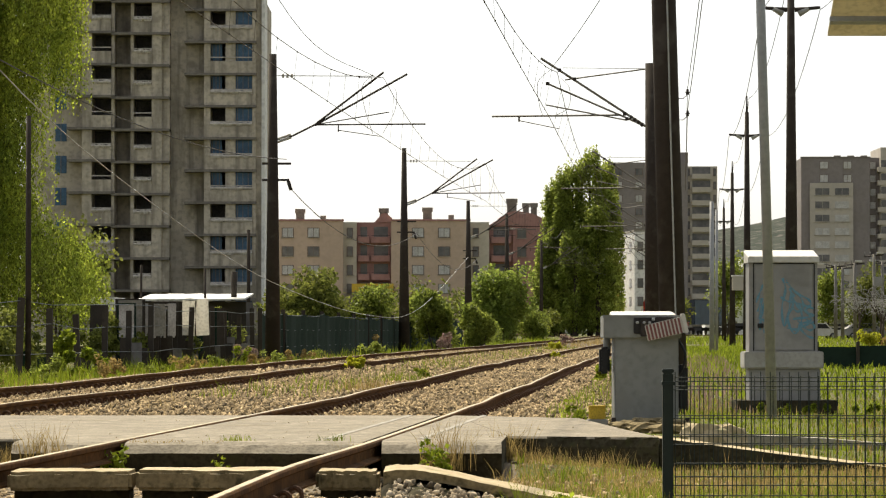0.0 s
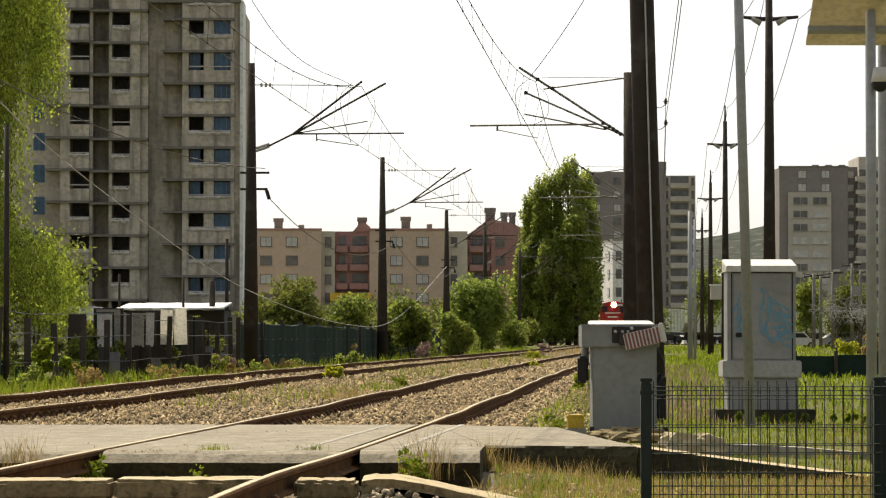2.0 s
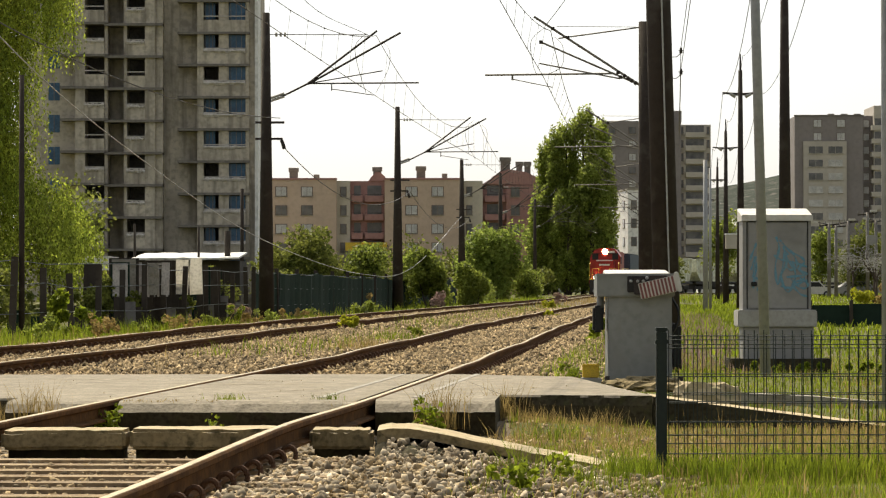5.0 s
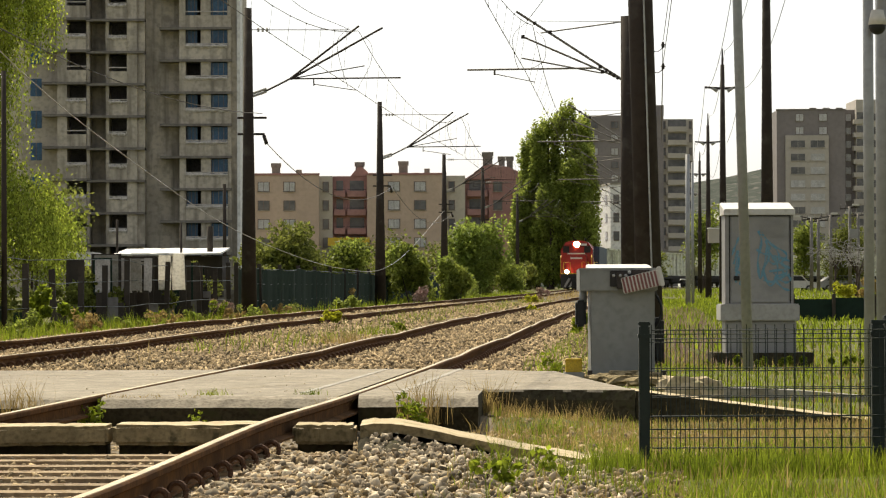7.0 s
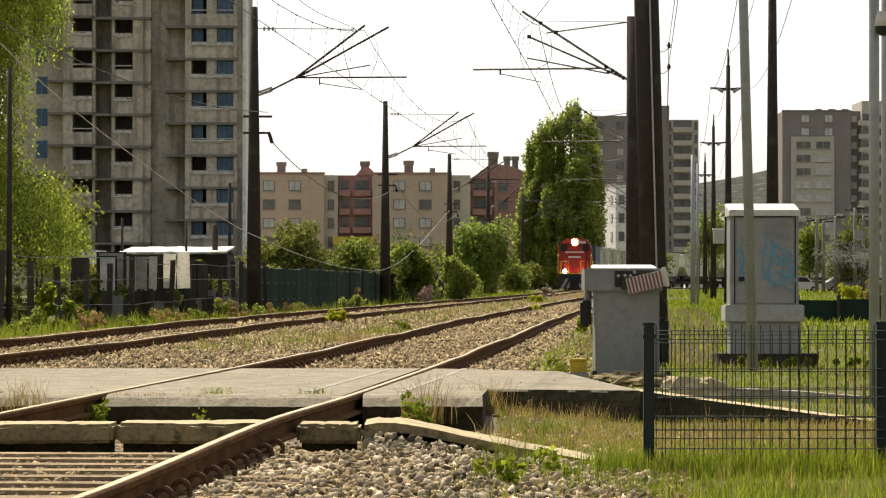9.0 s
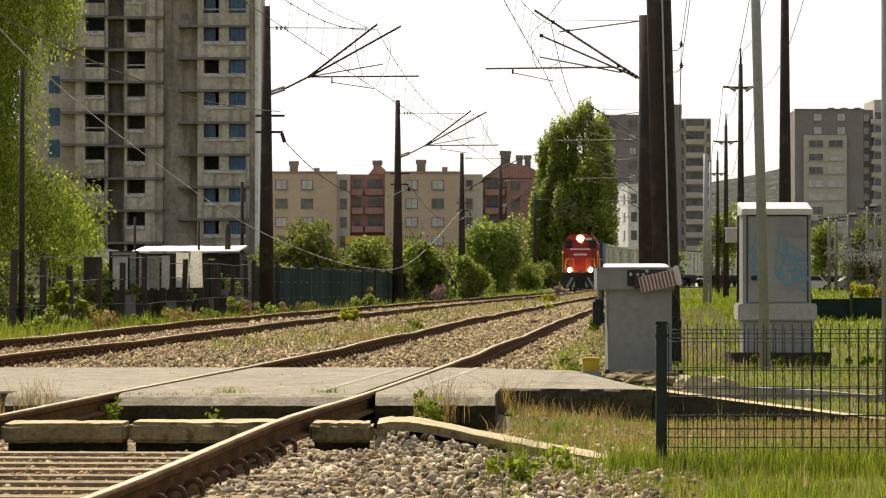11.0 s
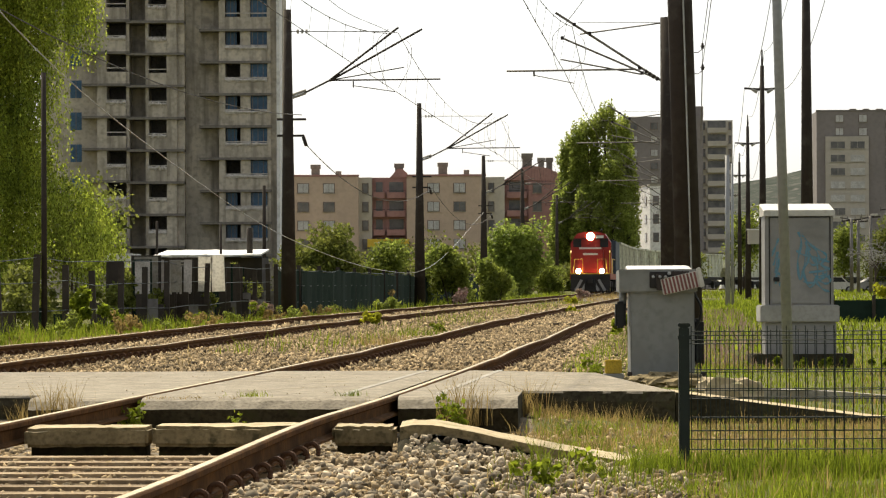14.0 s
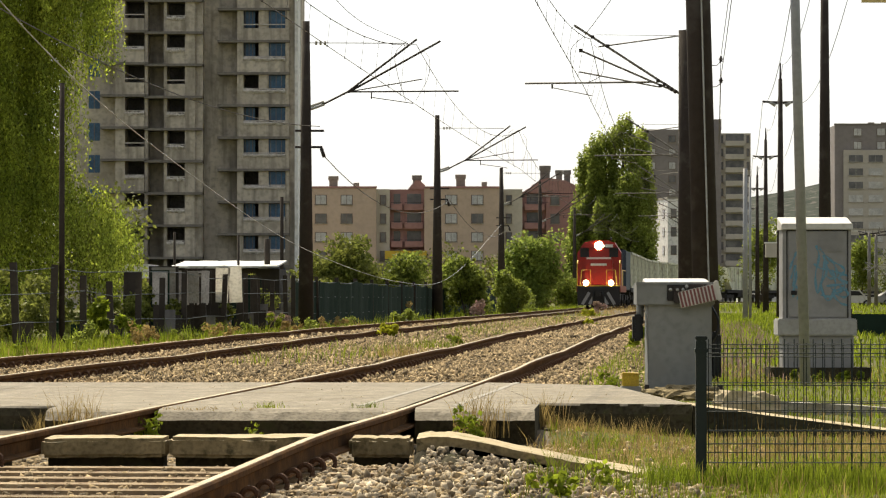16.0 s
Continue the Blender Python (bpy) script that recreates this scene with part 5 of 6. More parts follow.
def far_fences():
    rng = random.Random(21)
    # shade-net fence on posts behind the masts
    t = thing("net_fence", pose(0, 0, 0), "dark green shade-net fence on posts beside the line", "fence")
    ys = [104 + 6.0 * i for i in range(17)]
    for i, (a, b) in enumerate(zip(ys, ys[1:])):
        xa, ya, za = side(a, -8.9)
        xb, yb, zb = side(b, -8.9)
        bm = bmesh.new()
        n = 10
        ha, hb = 1.42 + rng.uniform(-.08, .08), 1.42 + rng.uniform(-.08, .08)
        rows = []
        for k in range(n + 1):
            f = k / n
            x, y = xa + (xb - xa) * f, ya + (yb - ya) * f
            wob = .06 * math.sin(k * 1.9 + i)
            rows.append((bm.verts.new((x + wob, y, za - .1)), bm.verts.new((x + wob * 1.4, y, za + ha + (hb - ha) * f - .07 * math.sin(3.14 * f))),
                         bm.verts.new((x + wob + .03, y + .02, za - .1)), bm.verts.new((x + wob * 1.4 + .03, y + .02, za + ha + (hb - ha) * f - .07 * math.sin(3.14 * f)))))
        for p, q in zip(rows, rows[1:]):
            bm.faces.new((p[0], q[0], q[1], p[1]))
            bm.faces.new((p[2], p[3], q[3], q[2]))
            bm.faces.new((p[1], q[1], q[3], p[3]))
        part("net_panel", bm, "screen", t)
        boxed("post", (xa - .06, xa + .06, ya - .16, ya - .04, za - .1, za + 1.55), "shack", t)
        for h in (.45, .95, 1.4):
            part("fence_wire", tube(bmesh.new(), sag((xa, ya - .1, za + h), (xb, yb - .1, zb + h), .03, 5), .012, 4), "fence", t)
    # patched yard fence nearer by: boards, sheets, posts and strands of wire
    t = thing("yard_fence", pose(0, 0, 0), "patched dark yard fence of boards, sheets and wire", "fence")
    y = 56.0
    while y < 103:
        x, yy, z = side(y, -8.9)
        h = rng.uniform(1.25, 1.55)
        boxed("post", (x - .06, x + .06, yy - .06, yy + .06, z - .1, z + h), "shack", t, "", 0, Matrix.Translation((x, yy, z)) @ Matrix.Rotation(rng.uniform(-.05, .05), 4, "Y") @ Matrix.Translation((-x, -yy, -z)))
        for _ in range(rng.randint(2, 4) if y > 76 else 1):
            k = rng.uniform(0, 3.2)
            x2, y2, z2 = side(y + k, -9.1)
            w, hh = rng.uniform(.08, .2), rng.uniform(.35, .8)
            boxed("board", (x2 - w, x2 + w, y2, y2 + .04, z2 - .1, z2 + hh), rng.choice(("shack", "shack", "shack", "screen", "interior")), t)
        y += 3.3
    for h in (.5, 1.0, 1.42):
        pts = [Vector(side(56 + 3.3 * i, -8.85)) + Vector((0, 0, h + rng.uniform(-.06, .06))) for i in range(15)]
        part("fence_wire", tube(bmesh.new(), pts, .008, 4), "fence", t)
    for px, y, w, h, m, lean in ((-6.23, 90, .17, .85, "sheet", .06), (-5.87, 90, .16, .88, "sheet", -.03), (-6.71, 84, .11, .74, "wrap", .04), (-6.44, 84, .12, .72, "concrete", -.03), (-6.18, 84, .09, .74, "wrap", .02), (-7.75, 83, .2, .7, "shack", .03)):
        z = bed(px, y) + .95
        boxed("sheet", (px - w, px + w, y - .3, y - .27, z - .15, z + h - .15), m, t, "", 0, Matrix.Translation((px, y, z)) @ Matrix.Rotation(lean, 4, "Y") @ Matrix.Translation((-px, -y, -z)))
    # boarded lean-to against the fence
    t = thing("lean_to", pose(0, 0, 0), "dark boarded lean-to with some pale sheets against the fence", "shed")
    y = 82.5
    while y < 100:
        x, _, z = side(y, -9.45)
        w, h = rng.uniform(.20, .34), 1.52 + .06 * math.sin(y) + rng.uniform(-.06, .06)
        boxed("board", (x - w, x + w, y, y + .05, z - .1, z + h), "shack" if rng.random() < .8 else "screen", t)
        if 80.5 < y < 89 and rng.random() < .8:
            boxed("sheet", (x - w * .8, x + w * .8, y - .03, y, z + .75, z + h - .03), rng.choice(("wrap", "wrap", "concrete")), t)
        y += .55
    # shed with a pale sheet roof behind the fence
    t = thing("shed", pose(0, 112, 0), "low dark shed with a sunlit pale sheet roof", "shed")
    boxed("wall", (-9.1, -6.0, 0, 4, -.1, 1.98), "shack", t)
    for i in range(6):
        a = -9.25 + .54 * i
        roof = part("roof_sheet", prism(bmesh.new(), [(a, 2.16 + .015 * (i % 2)), (a + .55, 2.16 + .012 * (i % 3)), (a + .55, 2.21 + .012 * (i % 3)), (a, 2.21 + .015 * (i % 2))], -.8, 4.4), "white", t)
        for v in roof.data.vertices:
            v.co.z += (v.co.y + .8) * .04 - .16
    rodded("flue", (-6.4, .5, 2.0), (-6.4, .5, 2.9), .09, "shack", t)
    t = thing("shed", pose(0, 98, 0), "small shed with a sunlit pale roof", "shed")
    boxed("wall", (-9.4, -8.8, 0, 3, -.1, 1.6), "stained", t)
    boxed("roof", (-9.45, -8.75, -.1, 3.2, 1.6, 1.98), "white", t)
    for x, y, top, w in ((-7.45, 66, 4.92, .11), (-9.2, 112, 3.1, .09), (-7.25, 112, 3.0, .09), (-6.35, 120, 4.4, .14), (-9.5, 60, 2.2, .1)):
        post("wooden_pole", x, y, top, w, w * .8, "thin dark wooden pole behind the yard fence", "pole", group="wooden poles")
    # low net fence and street furniture on the other side
    t = thing("net_fence", pose(0, 0, 0), "low dark net fence at the edge of the verge", "fence")
    for i in range(8):
        x = 9.15 + 1.0 * i
        boxed("net_panel", (x, x + .98, 90, 90.06, -.05, .68 + .03 * (i % 3)), "screen", t)
        boxed("post", (x - .04, x + .04, 89.9, 89.98, -.05, .8), "shack", t)
    for x, y, top, arm in ((32.06, 300, 6.6, -1.0), (32.95, 303, 6.5, -.5), (34.2, 305, 6.9, .5), (35.2, 300, 7.5, .7), (36.6, 306, 7.0, -.6)):
        t = post("street_lamp", x, y, top, .32, .24, "brown street pole with a pale lamp head and cross-arm", "street lamp", material="tube", group="street lamps")
        z = top - t.location.z
        rodded("arm", (0, 0, z - .1), (arm, 0, z + .1), .04, "iron", t)
        boxed("lamp_head", (arm - .5, arm + .1, -.15, .15, z + .02, z + .2), "lid", t, "", .05)
        rodded("cross_arm", (-.8, 0, z - .2), (.8, 0, z - .05), .06, "iron", t)
        for k in (-.75, -.3, .3, .75):
            rodded("insulator", (k, 0, z - .15), (k, 0, z + .2), .05, "tube", t, .03)
        if x == 35.2:
            boxed("transformer", (-.1, .65, -.5, -.1, z - 2.6, z - 1.85), "cabinet", t, "grey pole transformer", .05)


far_fences()


def parked_car(x, y, turn, colour, label):
    t = thing("car", pose(x, y, bed(x, y), 0, 0, turn), label, "car", "parked cars")
    part("body", prism(bmesh.new(), [(-2.1, .35), (2.1, .35), (2.15, .8), (1.2, .95), (.7, 1.45), (-1.1, 1.48), (-1.8, 1.0), (-2.15, .9)], -.85, .85), colour, t)
    part("glasshouse", prism(bmesh.new(), [(-1.5, 1.0), (1.0, 1.0), (.62, 1.38), (-1.05, 1.4)], -.87, .87), "black", t, "dark glass")
    for sx in (-1.3, 1.3):
        for sy in (-.75, .75):
            w = rodded("wheel", (sx, sy - .11, .31), (sx, sy + .11, .31), .31, "black", t, None, 16)
            rodded("rim", (sx, sy - .12, .31), (sx, sy + .12, .31), .17, "galv", w, None, 10)


parked_car(32.5, 320, 8, "lid", "white hatchback car parked on the street")
parked_car(38.5, 335, 5, "cabinet", "grey car parked on the street")

# ---- plants ----


def bush(name, x, y, wide, deep, high, n, size, material, label, seed, category="bush", low=0.0, group=""):
    z = bed(x, y)
    t = thing(name, pose(x, y, z), label, category, group)
    rng = np.random.default_rng(seed)
    k = max(10, int(wide * high * 3.2))
    c = rng.normal(size=(k, 3))
    c /= np.linalg.norm(c, axis=1)[:, None]
    c *= rng.uniform(.2, 1.0, (k, 1))
    c = c * np.array([wide / 2, deep / 2, (high - low) / 2]) + np.array([0, 0, low + (high - low) / 2])
    r = rng.uniform(.09, .27, k) * min(wide, high)
    v, f = leaf_cloud(c, r, n, size, seed)
    fast_mesh("crown", v, f, material, t)
    if high > 1.2:
        for i in range(3):
            p = c[i]
            rodded("stem", (p[0] * .12, p[1] * .12, -.1), (p[0] * .6, p[1] * .6, max(.3, p[2] * .8)), .03 * high ** .5, "bark", t, .012, 6)
    return t


def poplars():
    rng = np.random.default_rng(31)
    for x, y, top, wide, seed in ((16.8, 420, 21.9, 4.4, 1), (18.7, 422, 20.6, 3.6, 2), (14.9, 421, 20.3, 3.4, 3), (13.55, 419, 19.2, 2.4, 4), (12.5, 421, 18.1, 2.5, 5),
                                  (19.3, 418, 16.9, 2.6, 6), (11.8, 418, 12.6, 3.0, 7), (17.6, 416, 15.2, 4.6, 8), (15.0, 416, 13.0, 4.6, 9)):
        z = bed(x, y)
        t = thing("poplar", pose(x, y, z), "tall dense poplar tree with dark green foliage", "tree", "poplars")
        k = 240
        u = rng.uniform(0, 1, k)
        spread = np.sqrt(np.clip(1 - np.abs(u * 1.3 - .4) ** 2.2, .02, 1)) * wide / 2
        a = rng.uniform(0, 6.28, k)
        rad = spread * rng.uniform(.5, 1.0, k)
        c = np.stack([np.cos(a) * rad, np.sin(a) * rad, 1.2 + u * (top - 2.4)], axis=1)
        r = np.stack([rng.uniform(.28, .62, k), rng.uniform(.28, .62, k), rng.uniform(.7, 1.7, k)], axis=1)
        v, f = leaf_cloud(c, r, 13000, .32, seed)
        fast_mesh("crown", v, f, "leaf", t)
        part("trunk", rod(bmesh.new(), (0, 0, -.2), (0, 0, top - 2), .35, .05, 8), "bark", t)
        for p in c[:8]:
            rodded("limb", (0, 0, max(.5, p[2] - 2.0)), p, .09, "bark", t, .03, 5)


poplars()


def willow():
    t = thing("willow", pose(-11.6, 88, bed(-11.6, 88)), "large weeping willow with yellow-green hanging strands", "tree")
    rng = np.random.default_rng(41)
    pts, ups = [], []
    base = np.array([-11.6, 88, bed(-11.6, 88)])
    for i in range(3600):
        # strands hang in bunches with gaps between them
        if i % 20 == 0:
            high = rng.uniform() < .66
            bx, by = rng.uniform(-15.5, -8.75) if high else rng.uniform(-13.5, -8.2), rng.uniform(82, 90)
            drop = rng.uniform(-1.6, .4)
        x, y = min(bx + rng.normal(0, .2), -8.75 if high else -8.2), by + rng.normal(0, .2)
        if high:
            top = 12.6 - .25 * (x + 11.5) ** 2 + drop + rng.uniform(-.5, .2)
            if x > -9.5:
                end = rng.uniform(6.3, 8.0)
            elif x > -9.9:
                end = rng.uniform(4.0, 7.2)
            else:
                end = rng.uniform(.2, 4.5)
        else:
            top = 2.45 + (-8.2 - x) * 1.1 + rng.uniform(-.3, .5)
            end = max(.5, top - rng.uniform(.7, 2.2))
        n = max(4, int((top - end) / .055))
        f = np.linspace(0, 1, n)
        sway = rng.normal(0, .16, 2)
        p = np.stack([x + sway[0] * f * f + rng.normal(0, .05, n), y + sway[1] * f * f + rng.normal(0, .05, n), top + (end - top) * f], axis=1)
        pts.append(p)
    p = np.concatenate(pts) - base
    n = len(p)
    u = rng.normal(0, .55, (n, 3)) + np.array([0, 0, -1.0])
    u /= np.linalg.norm(u, axis=1)[:, None]
    w = np.cross(u, rng.normal(size=(n, 3)))
    w /= np.linalg.norm(w, axis=1)[:, None] + 1e-9
    s = rng.uniform(.05, .115, n)[:, None]
    verts = np.stack([p, p + u * s * .5 + w * s * .23, p + u * s, p + u * s * .5 - w * s * .23], axis=1).reshape(-1, 3)
    tris = (np.array([(0, 1, 2), (0, 2, 3)])[None] + (np.arange(n) * 4)[:, None, None]).reshape(-1, 3)
    fast_mesh("crown", verts, tris, "willow", t)
    part("trunk", rod(bmesh.new(), (0, 0, -.2), (.1, 0, 6.0), .4, .28, 10), "bark", t)
    for i in range(9):
        a = i * .7
        q = (math.cos(a) * 2.4, math.sin(a) * 2.4, 9.8 + .5 * math.sin(i * 2.1))
        rodded("limb", (.1, 0, 4.5 + .15 * i), q, .16, "bark", t, .05, 6)


willow()

bush("bush", -6.0, 172, 3.7, 3.0, 3.75, 15000, .19, "darkbush", "rounded dark green bush behind the net fence", 51)
bush("bush", -3.4, 172, 2.9, 2.4, 2.9, 8500, .18, "bush", "sprawling green bush behind the net fence", 52)
bush("bush", -.3, 162, 3.0, 2.0, 2.7, 9000, .16, "bush", "leafy green bush growing through the fence", 53)
bush("bush", 1.9, 176, 2.3, 2.0, 2.1, 5200, .16, "bush", "leafy green bush beside the masts", 54)
bush("small_tree", 3.7, 235, 3.9, 3.2, 5.3, 12000, .23, "sapling", "bright green bushy young tree beside the line", 55, "tree")
bush("bush", 3.9, 250, 2.4, 3.0, 2.4, 4000, .2, "darkbush", "dark green bush along the line", 56)
bush("bush", 8.4, 335, 4.2, 3.0, 3.0, 4000, .25, "darkbush", "dark green thicket along the line", 57)
bush("bush", 7.3, 300, 2.8, 3.0, 3.2, 3000, .25, "bush", "green thicket beside the far mast", 67)
bush("small_tree", 38.9, 335, 4.6, 3.0, 6.6, 9000, .26, "darkbush", "dark dense tree behind the street poles", 58, "tree", .2)
bush("small_tree", 36.2, 345, 3.4, 3.0, 6.9, 5000, .26, "bush", "olive green tree behind the street poles", 59, "tree", .8)
bush("bush", 18.5, 160, 1.1, .9, 1.0, 1100, .11, "yellowweed", "yellow-green shrub by the street", 60)
bush("bush", 19.6, 160, .9, .8, 1.5, 900, .11, "straw", "orange-leaved shrub by the street", 61)


def bare_tree(x, y, high, seed):
    """A small leafless tree: limbs that fork into thin drooping twigs."""
    rng = np.random.default_rng(seed)
    t = thing("bare_tree", pose(x, y, bed(x, y)), "small bare tree with pale tangled twigs", "tree", "bare trees")
    rodded("trunk", (0, 0, -.1), (.1, 0, high * .55), .07, "bark", t, .05, 8)
    for i in range(9):
        a = rng.uniform(0, 6.28)
        tip = Vector((math.cos(a) * rng.uniform(.5, 1.3), math.sin(a) * .8, high * rng.uniform(.65, 1.0)))
        start = Vector((.08, 0, high * rng.uniform(.35, .55)))
        limb = rodded("limb", start, tip, .03, "bark", t, .012, 6)
        for _ in range(7):
            p = start.lerp(tip, rng.uniform(.4, 1.0))
            q = p + Vector((rng.normal(0, .4), rng.normal(0, .3), rng.uniform(-.1, .4)))
            part("twig", tube(bmesh.new(), spline([p, q, q + Vector((rng.normal(0, .35), 0, rng.uniform(-.45, .1)))], 4), .010, 4), "plinth", limb)


bare_tree(22.6, 200, 3.5, 91)
bare_tree(24.0, 202, 3.3, 92)
bare_tree(23.4, 196, 2.9, 93)
bush("small_tree", 23.4, 300, 3.6, 3.0, 7.5, 3500, .25, "bush", "green street tree behind the utility poles", 62, "tree", 1.5)
bush("small_tree", 21.5, 340, 3.4, 3.0, 4.5, 2500, .25, "darkbush", "dark green tree behind the line", 63, "tree", .5)
bush("bush", -5.4, 124, 1.6, 2.0, 1.9, 2500, .14, "darkbush", "dark green bush beside the shed", 64)
for i in range(9, 14):
    bush("bush", -40 + 3.2 * i, 262 + 6 * (i % 3), 4.6, 3, 3.6 + (i * 7 % 5) * .35, 1500, .3, "darkbush", "dark green hedge bush in front of the buildings", 80 + i, "bush", 0, "hedge bushes")


for x, y, h, seed in ((-13.5, 128, 5.5, 68), (-16.5, 126, 7.0, 70), (-19.5, 130, 8.0, 71), (-14.5, 100, 4.6, 72)):
    bush("bush", x, y, 4.5, 3.5, h, 6000, .17, "darkbush", "dense dark green bush behind the willow", seed)


for i in range(12):
    y = 57 + 4.1 * i
    x, _, _ = side(y, -9.6 - .5 * (i % 2))
    bush("bush", x, y + 1, 1.5 + .3 * (i % 3), 1.0, .9 + .22 * (i * 5 % 4), 1600, .10, "darkbush", "dark tangle of leaves in the yard fence", 120 + i, group="fence tangles")
for i in range(14):
    y = 58 + 3.7 * i
    x, _, _ = side(y, -7.9 + .35 * (i * 7 % 3))
    bush("weed", x, y, .5 + .2 * (i % 3), .5, .28 + .1 * (i * 3 % 4), 500, .06, ("grass", "bush", "straw")[i % 3], "leafy weeds in the grass below the fence", 140 + i, "weed", 0, "weeds")


def weeds():
    """Plants that can be told apart: on the crossing, between the rails and along the fence."""
    for x, y, w, h, n, m, label, seed in (
            (-2.17, 24.45, .24, .27, 420, "grass", "leafy green weed beside the rail's end gap", 1), (-1.48, 24.5, .15, .2, 260, "grass", "small green weed in the crossing's edge", 2),
            (-.05, 24.4, .27, .27, 520, "grass", "leafy green weed in the crossing's edge", 3),
            (4.2, 48.9, 1.1, .2, 2600, "grass", "leafy nettles before the cabinet's plinth", 24), (5.0, 48.8, 1.1, .22, 2600, "grass", "leafy nettles before the cabinet's plinth", 25),
            (5.8, 49.1, 1.0, .2, 2200, "grass", "leafy nettles before the cabinet's plinth", 26),
            (-1.85, 75, .55, .32, 1500, "yellowweed", "yellow-green weed clump between the tracks", 7), (4.55, 150, .8, .45, 900, "yellowweed", "yellow-green weed clump between the tracks", 8),
            (6.3, 190, 1.1, .75, 900, "flower", "pinkish flowering bush between the tracks", 9), (-5.1, 96, .9, .6, 900, "flower", "pinkish dry weeds at the mast's foot", 10),
            (-7.0, 69, 1.5, .75, 2600, "grass", "bright green weeds below the yard fence", 11), (-.4, 64, .4, .25, 500, "grass", "green weed clump between the tracks", 12),
            (3.2, 108, 1.1, .2, 900, "yellowweed", "yellow-green weeds between the tracks", 13), (-3.2, 140, 1.6, .9, 1200, "straw", "tall dry weeds beside the net fence", 14),
            (-2.2, 112, 1.2, .7, 900, "bush", "green weeds beside the far rails", 15), (.0, 150, 1.6, .9, 1200, "flower", "pinkish weeds beside the far rails", 16),
            (3.0, 200, 2.0, 1.0, 1200, "bush", "green weeds beside the far rails", 17), (2.7, 60, .8, .4, 700, "grass", "green weeds beside the barrier", 18),
            (1.25, 34.6, .3, .3, 350, "grass", "green weeds behind the junction box", 19), (.35, 17.2, .3, .22, 260, "grass", "broad-leaved weed among the stones", 20),
            (.62, 18.2, .22, .25, 200, "grass", "broad-leaved weed among the stones", 21)):
        bush("weed", x, y, w, w * .8, h, int(n * .45), max(.02, min(.07 if y < 60 else .12, w * .17)), m, label, 200 + seed, "weed", 0, "weeds")


weeds()


def tufts():
    """Dry stalks that stand in the joints of the crossing and between the rails."""
    rng = np.random.default_rng(63)
    for x, y, z, wide, high, n, m in ((-2.70, 24.75, .1, .16, .30, 150, "straw"), (.02, 24.7, .1, .16, .34, 130, "straw"), (.46, 26.1, .05, .14, .34, 150, "straw"), (-.60, 24.6, .02, .1, .28, 80, "straw"),
                                      (-2.95, 25.2, .0, .16, .26, 140, "straw"), (-1.42, 25.2, .24, .12, .08, 120, "grass"), (-.75, 25.2, .24, .10, .08, 80, "grass"), (.75, 26.0, .0, .2, .22, 150, "straw"),
                                      (1.1, 25.6, .0, .25, .2, 170, "straw"), (.8, 24.2, .0, .3, .18, 170, "grass"), (.45, 18.9, .0, .16, .26, 130, "grass"), (.75, 18.3, .0, .2, .2, 150, "grass"),
                                      (.2, 18.6, .0, .2, .12, 110, "straw"), (1.0, 19.6, .0, .16, .2, 140, "grass"), (-.65, 60.0, .22, .5, .2, 150, "grass"), (-1.1, 52.0, .2, .5, .2, 150, "straw")):
        px, py = x + rng.normal(0, wide / 2, n), y + rng.normal(0, wide / 3, n)
        blades("grass", px, py, np.full(n, z), high * rng.uniform(.3, 1.1, n), .005 if y < 40 else .011, m, ("dry tuft of stalks " if m == "straw" else "green tuft of blades ") + ("at the crossing" if y < 40 else "between the tracks"), int(rng.integers(9999)), .7)


tufts()


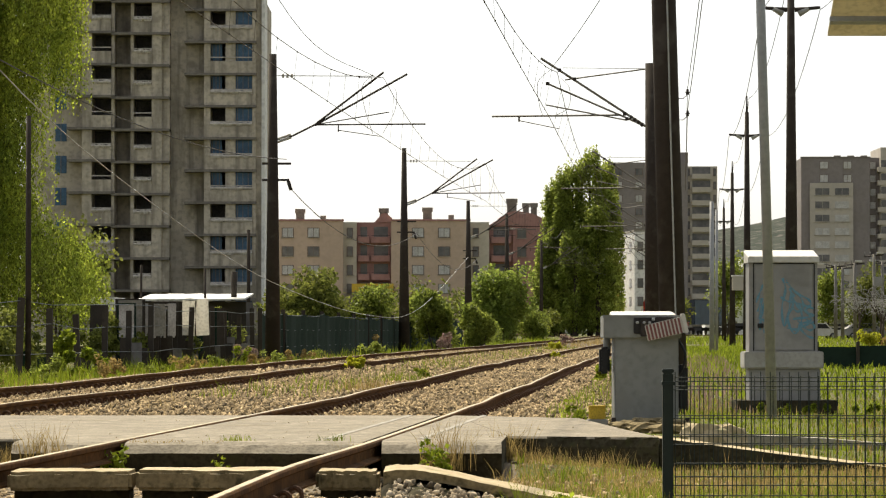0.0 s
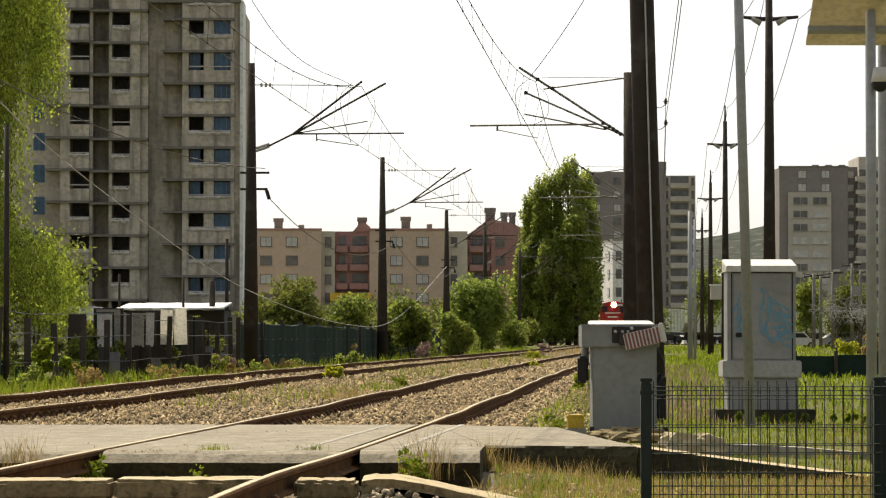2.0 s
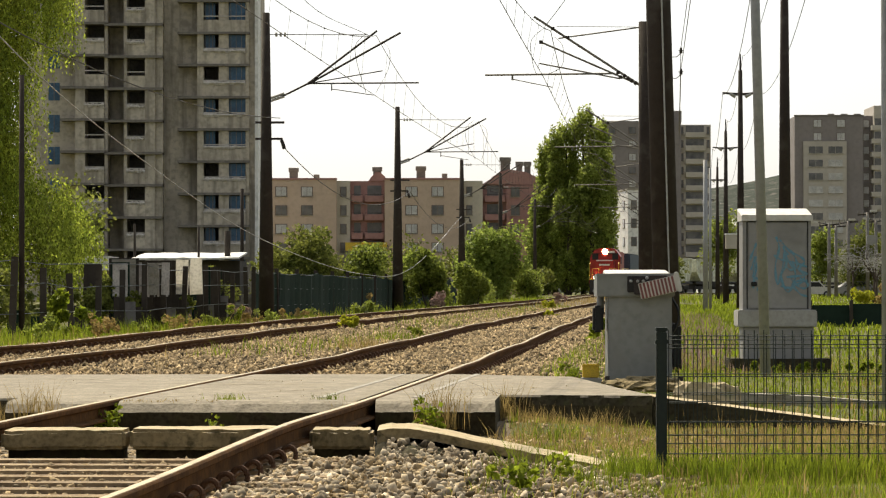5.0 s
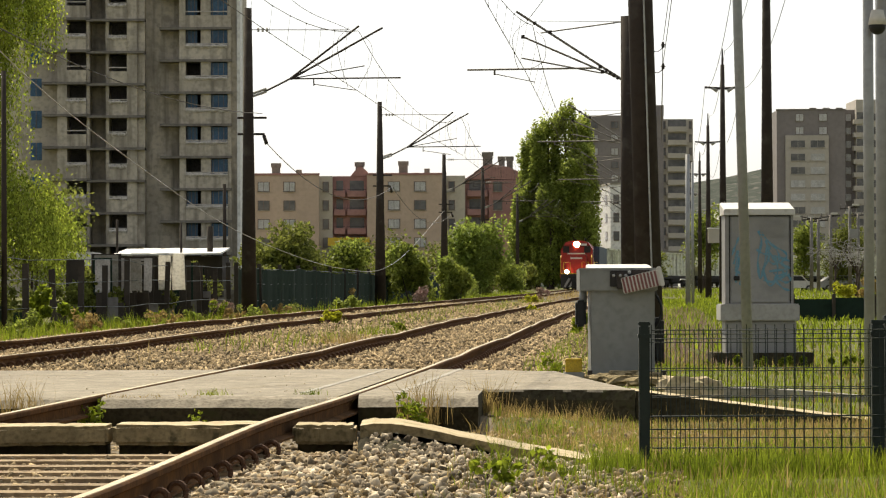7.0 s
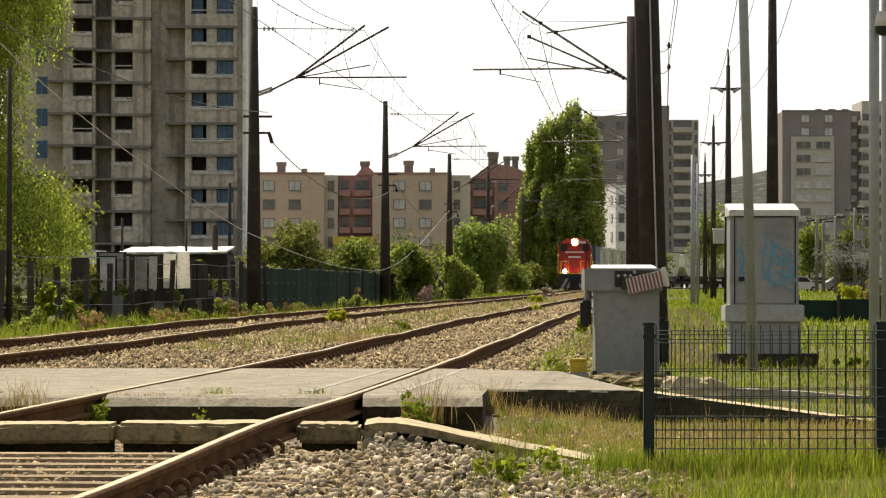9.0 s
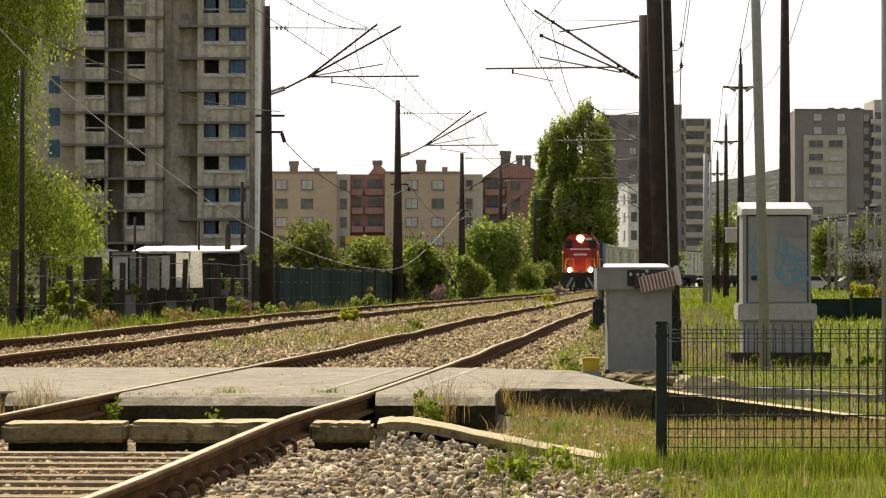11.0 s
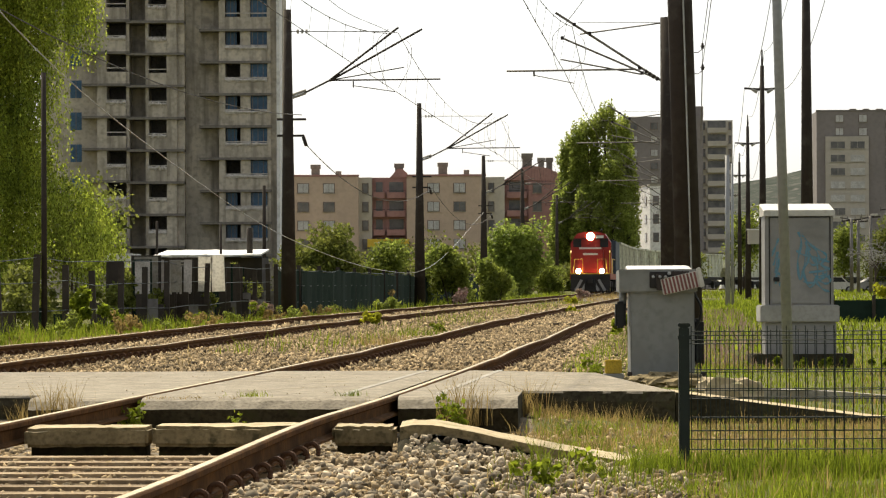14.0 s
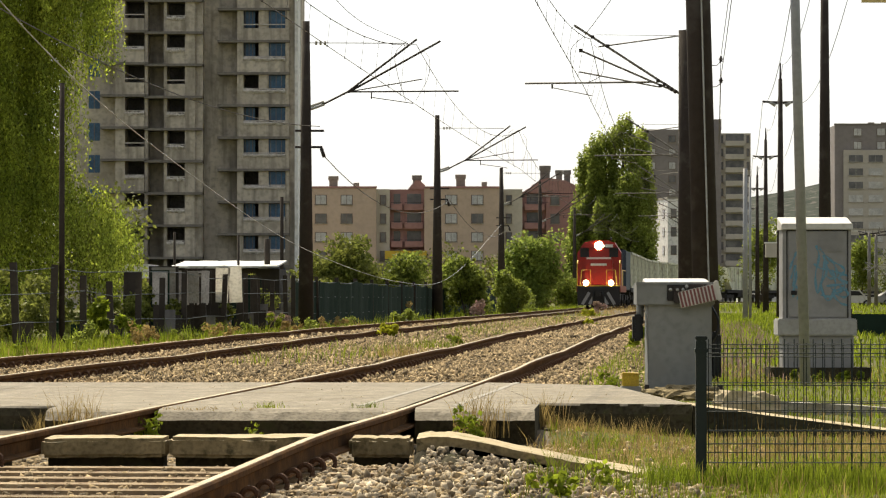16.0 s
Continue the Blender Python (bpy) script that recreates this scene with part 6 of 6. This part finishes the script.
def meadow():
    rng = np.random.default_rng(77)

    def patch(name, n, x0, x1, y0, y1, lo, hi, wide, material, label, seed, keep=None, clump=.0):
        x, y = rng.uniform(x0, x1, n), rng.uniform(y0, y1, n)
        if clump:
            m = np.array([noise.noise(Vector((a * clump, b * clump, seed))) for a, b in zip(x, y)])
            k = m > -.05 + rng.normal(0, .12, n)
            x, y = x[k], y[k]
        if keep:
            k = keep(x, y)
            x, y = x[k], y[k]
        h = rng.uniform(lo, hi, len(x)) * (.6 + .8 * rng.uniform(0, 1, len(x)) ** 3)
        blades(name, x, y, bed_many(x, y), h, wide, material, label, seed, .6)

    def v(x, y):
        return x - (-2.95 + .0642 * y)

    def off_ramp(x, y):
        return ((y < 20.3) | (y > 21.55) | (x > 1.15)) & ~((y > 26.4) & (y < 27.2) & (x > 1.5)) & ~((x < 2.35) & (y > np.where(x > .5, 26.5, 25)) & (y < 33.9)) & ~((x > 1.4) & (x < 2.4) & (y > 32.9) & (y < 33.8))

    def near_keep(x, y):
        return (v(x, y) > np.where(y < 20.6, 2.75 + .25 * np.sin(y * 3.1), 1.75)) & off_ramp(x, y)

    def stony_keep(x, y):
        return (v(x, y) > 1.9) & (v(x, y) < 3.1) & off_ramp(x, y)
    patch("grass", 1800, .0, 2.0, 12.5, 20.4, .03, .16, .005, "straw", "sparse dry stalks among the stones", 20, stony_keep, 1.5)
    patch("grass", 900, .0, 2.0, 12.5, 20.4, .03, .16, .006, "grass", "sparse green stalks among the stones", 21, stony_keep, 1.5)
    patch("grass", 30000, .35, 5.0, 12.5, 22.5, .03, .10, .005, "grass", "fresh green grass round the mesh fence", 1, near_keep)
    patch("grass", 30000, .35, 5.0, 12.5, 20.3, .035, .11, .005, "grass", "taller green tufts round the mesh fence", 19, near_keep, 2.6)
    patch("grass", 12000, .25, 5.0, 13.5, 26.5, .04, .16, .005, "straw", "dry straw among the grass by the ramp", 2, near_keep, .9)
    patch("grass", 14000, .5, 4.5, 21.0, 26.4, .02, .08, .006, "straw", "short dry grass between the two ramps", 3, near_keep)
    patch("grass", 9000, .5, 4.5, 21.0, 26.4, .02, .09, .006, "grass", "short green grass between the two ramps", 4, near_keep, 1.2)
    patch("grass", 26000, 1.9, 8.5, 27.3, 60.0, .03, .10, .010, "grass", "green grass round the cabinet and the poles", 5, near_keep)
    patch("grass", 7000, 1.9, 8.5, 27.3, 60.0, .03, .16, .010, "straw", "dry stalks among the verge grass", 6, near_keep, .5)
    patch("grass", 48000, 3.0, 24.0, 60.0, 200.0, .07, .22, .035, "grass", "bright green grass on the far verge", 7, lambda x, y: v(x, y) > 2.1)
    patch("grass", 15000, 2.0, 16.0, 44.0, 120.0, .08, .30, .018, "flower", "pinkish flowering grass on the verge", 8, lambda x, y: (v(x, y) > 1.9) & (v(x, y) < 4.3))
    patch("grass", 24000, -14.0, -2.0, 44.0, 110.0, .06, .26, .016, "grass", "green grass below the yard fence", 9, lambda x, y: (v(x, y) < -6.9) & (v(x, y) > -10.5))
    patch("grass", 14000, -11.0, -5.0, 48.0, 84.0, .16, .42, .014, "grass", "tall fresh grass under the willow", 23, lambda x, y: (v(x, y) < -7.3) & (v(x, y) > -9.4), .7)
    patch("grass", 12000, -14.0, -2.0, 44.0, 120.0, .08, .32, .012, "straw", "dry stalks below the yard fence", 10, lambda x, y: (v(x, y) < -6.9) & (v(x, y) > -10.0), .6)
    patch("grass", 34000, -4.0, 9.0, 46.0, 170.0, .06, .26, .014, "grass", "weedy grass between the two tracks", 11, lambda x, y: (np.abs(v(x, y) + 2.4) < .85), .35)
    patch("grass", 11000, -4.0, 9.0, 40.0, 150.0, .06, .24, .012, "straw", "dry grass between the two tracks", 12, lambda x, y: (np.abs(v(x, y) + 2.4) < 1.0), .5)
    patch("grass", 26000, -5.0, 16.0, 110.0, 300.0, .12, .45, .02, "grass", "tall weedy grass beside the far rails", 13, lambda x, y: (v(x, y) < -6.7) & (v(x, y) > -10.5))
    patch("grass", 9000, -2.0, 18.0, 150.0, 330.0, .1, .4, .025, "straw", "dry weeds far along the tracks", 14, lambda x, y: (np.abs(v(x, y) + 2.4) < 1.2))
    patch("grass", 2600, .9, 3.0, 33.6, 60.0, .05, .25, .01, "grass", "grass at the ballast's shoulder", 15, lambda x, y: (v(x, y) > 1.6) & (v(x, y) < 2.3))

    patch("grass", 16000, 15.0, 70.0, 200.0, 440.0, .15, .5, .06, "grass", "bright green grass along the bend", 22, lambda x, y: v(x, y) > 2.5 + np.clip((y - 345) * .12, 0, 40))
    # tufts in the joints of the crossing
    n = 900
    x = rng.uniform(-3.4, .45, n)
    k = np.array([noise.noise(Vector((a * 2.3, 4.1, 0))) for a in x]) > .18
    x = x[k]
    blades("grass", x, 24.95 + rng.uniform(-.06, .10, len(x)), np.full(len(x), .255), rng.uniform(.008, .04, len(x)) * rng.uniform(.4, 1.2, len(x)), .006, "straw", "dry tufts along the crossing's edge", 16, 1.6)
    x = rng.uniform(.5, 3.3, 420)
    blades("grass", x, 26.35 + rng.uniform(-.12, .06, len(x)), bed_many(x, np.full(len(x), 26.3)), rng.uniform(.02, .11, len(x)) * rng.uniform(.3, 1, len(x)), .005, "straw", "dry grass along the ramp's foot", 17, .5)
    x = rng.uniform(.9, 3.6, 5000)
    y = 19.25 + rng.uniform(-.3, .25, len(x))
    blades("grass", x, y, bed_many(x, y), rng.uniform(.05, .17, len(x)), .006, "grass", "taller grass along the mesh fence", 18, .5)


meadow()


def motions():
    """The train rolls towards the crossing at a steady pace, every vehicle along the bend of the far track."""
    for car, behind in TRAIN:
        rows = []
        for t in range(17):
            s = 251.0 + 10.5 * (16 - t) + behind
            x, y, _ = line(s, -GAP)
            x2, y2, _ = line(s + 12.0, -GAP)
            rows.append((t, pose(x, y, rail_z(y), 0, 0, -math.degrees(math.atan2(x2 - x, y2 - y)))))
        walk(car, rows)


ties()
motions()
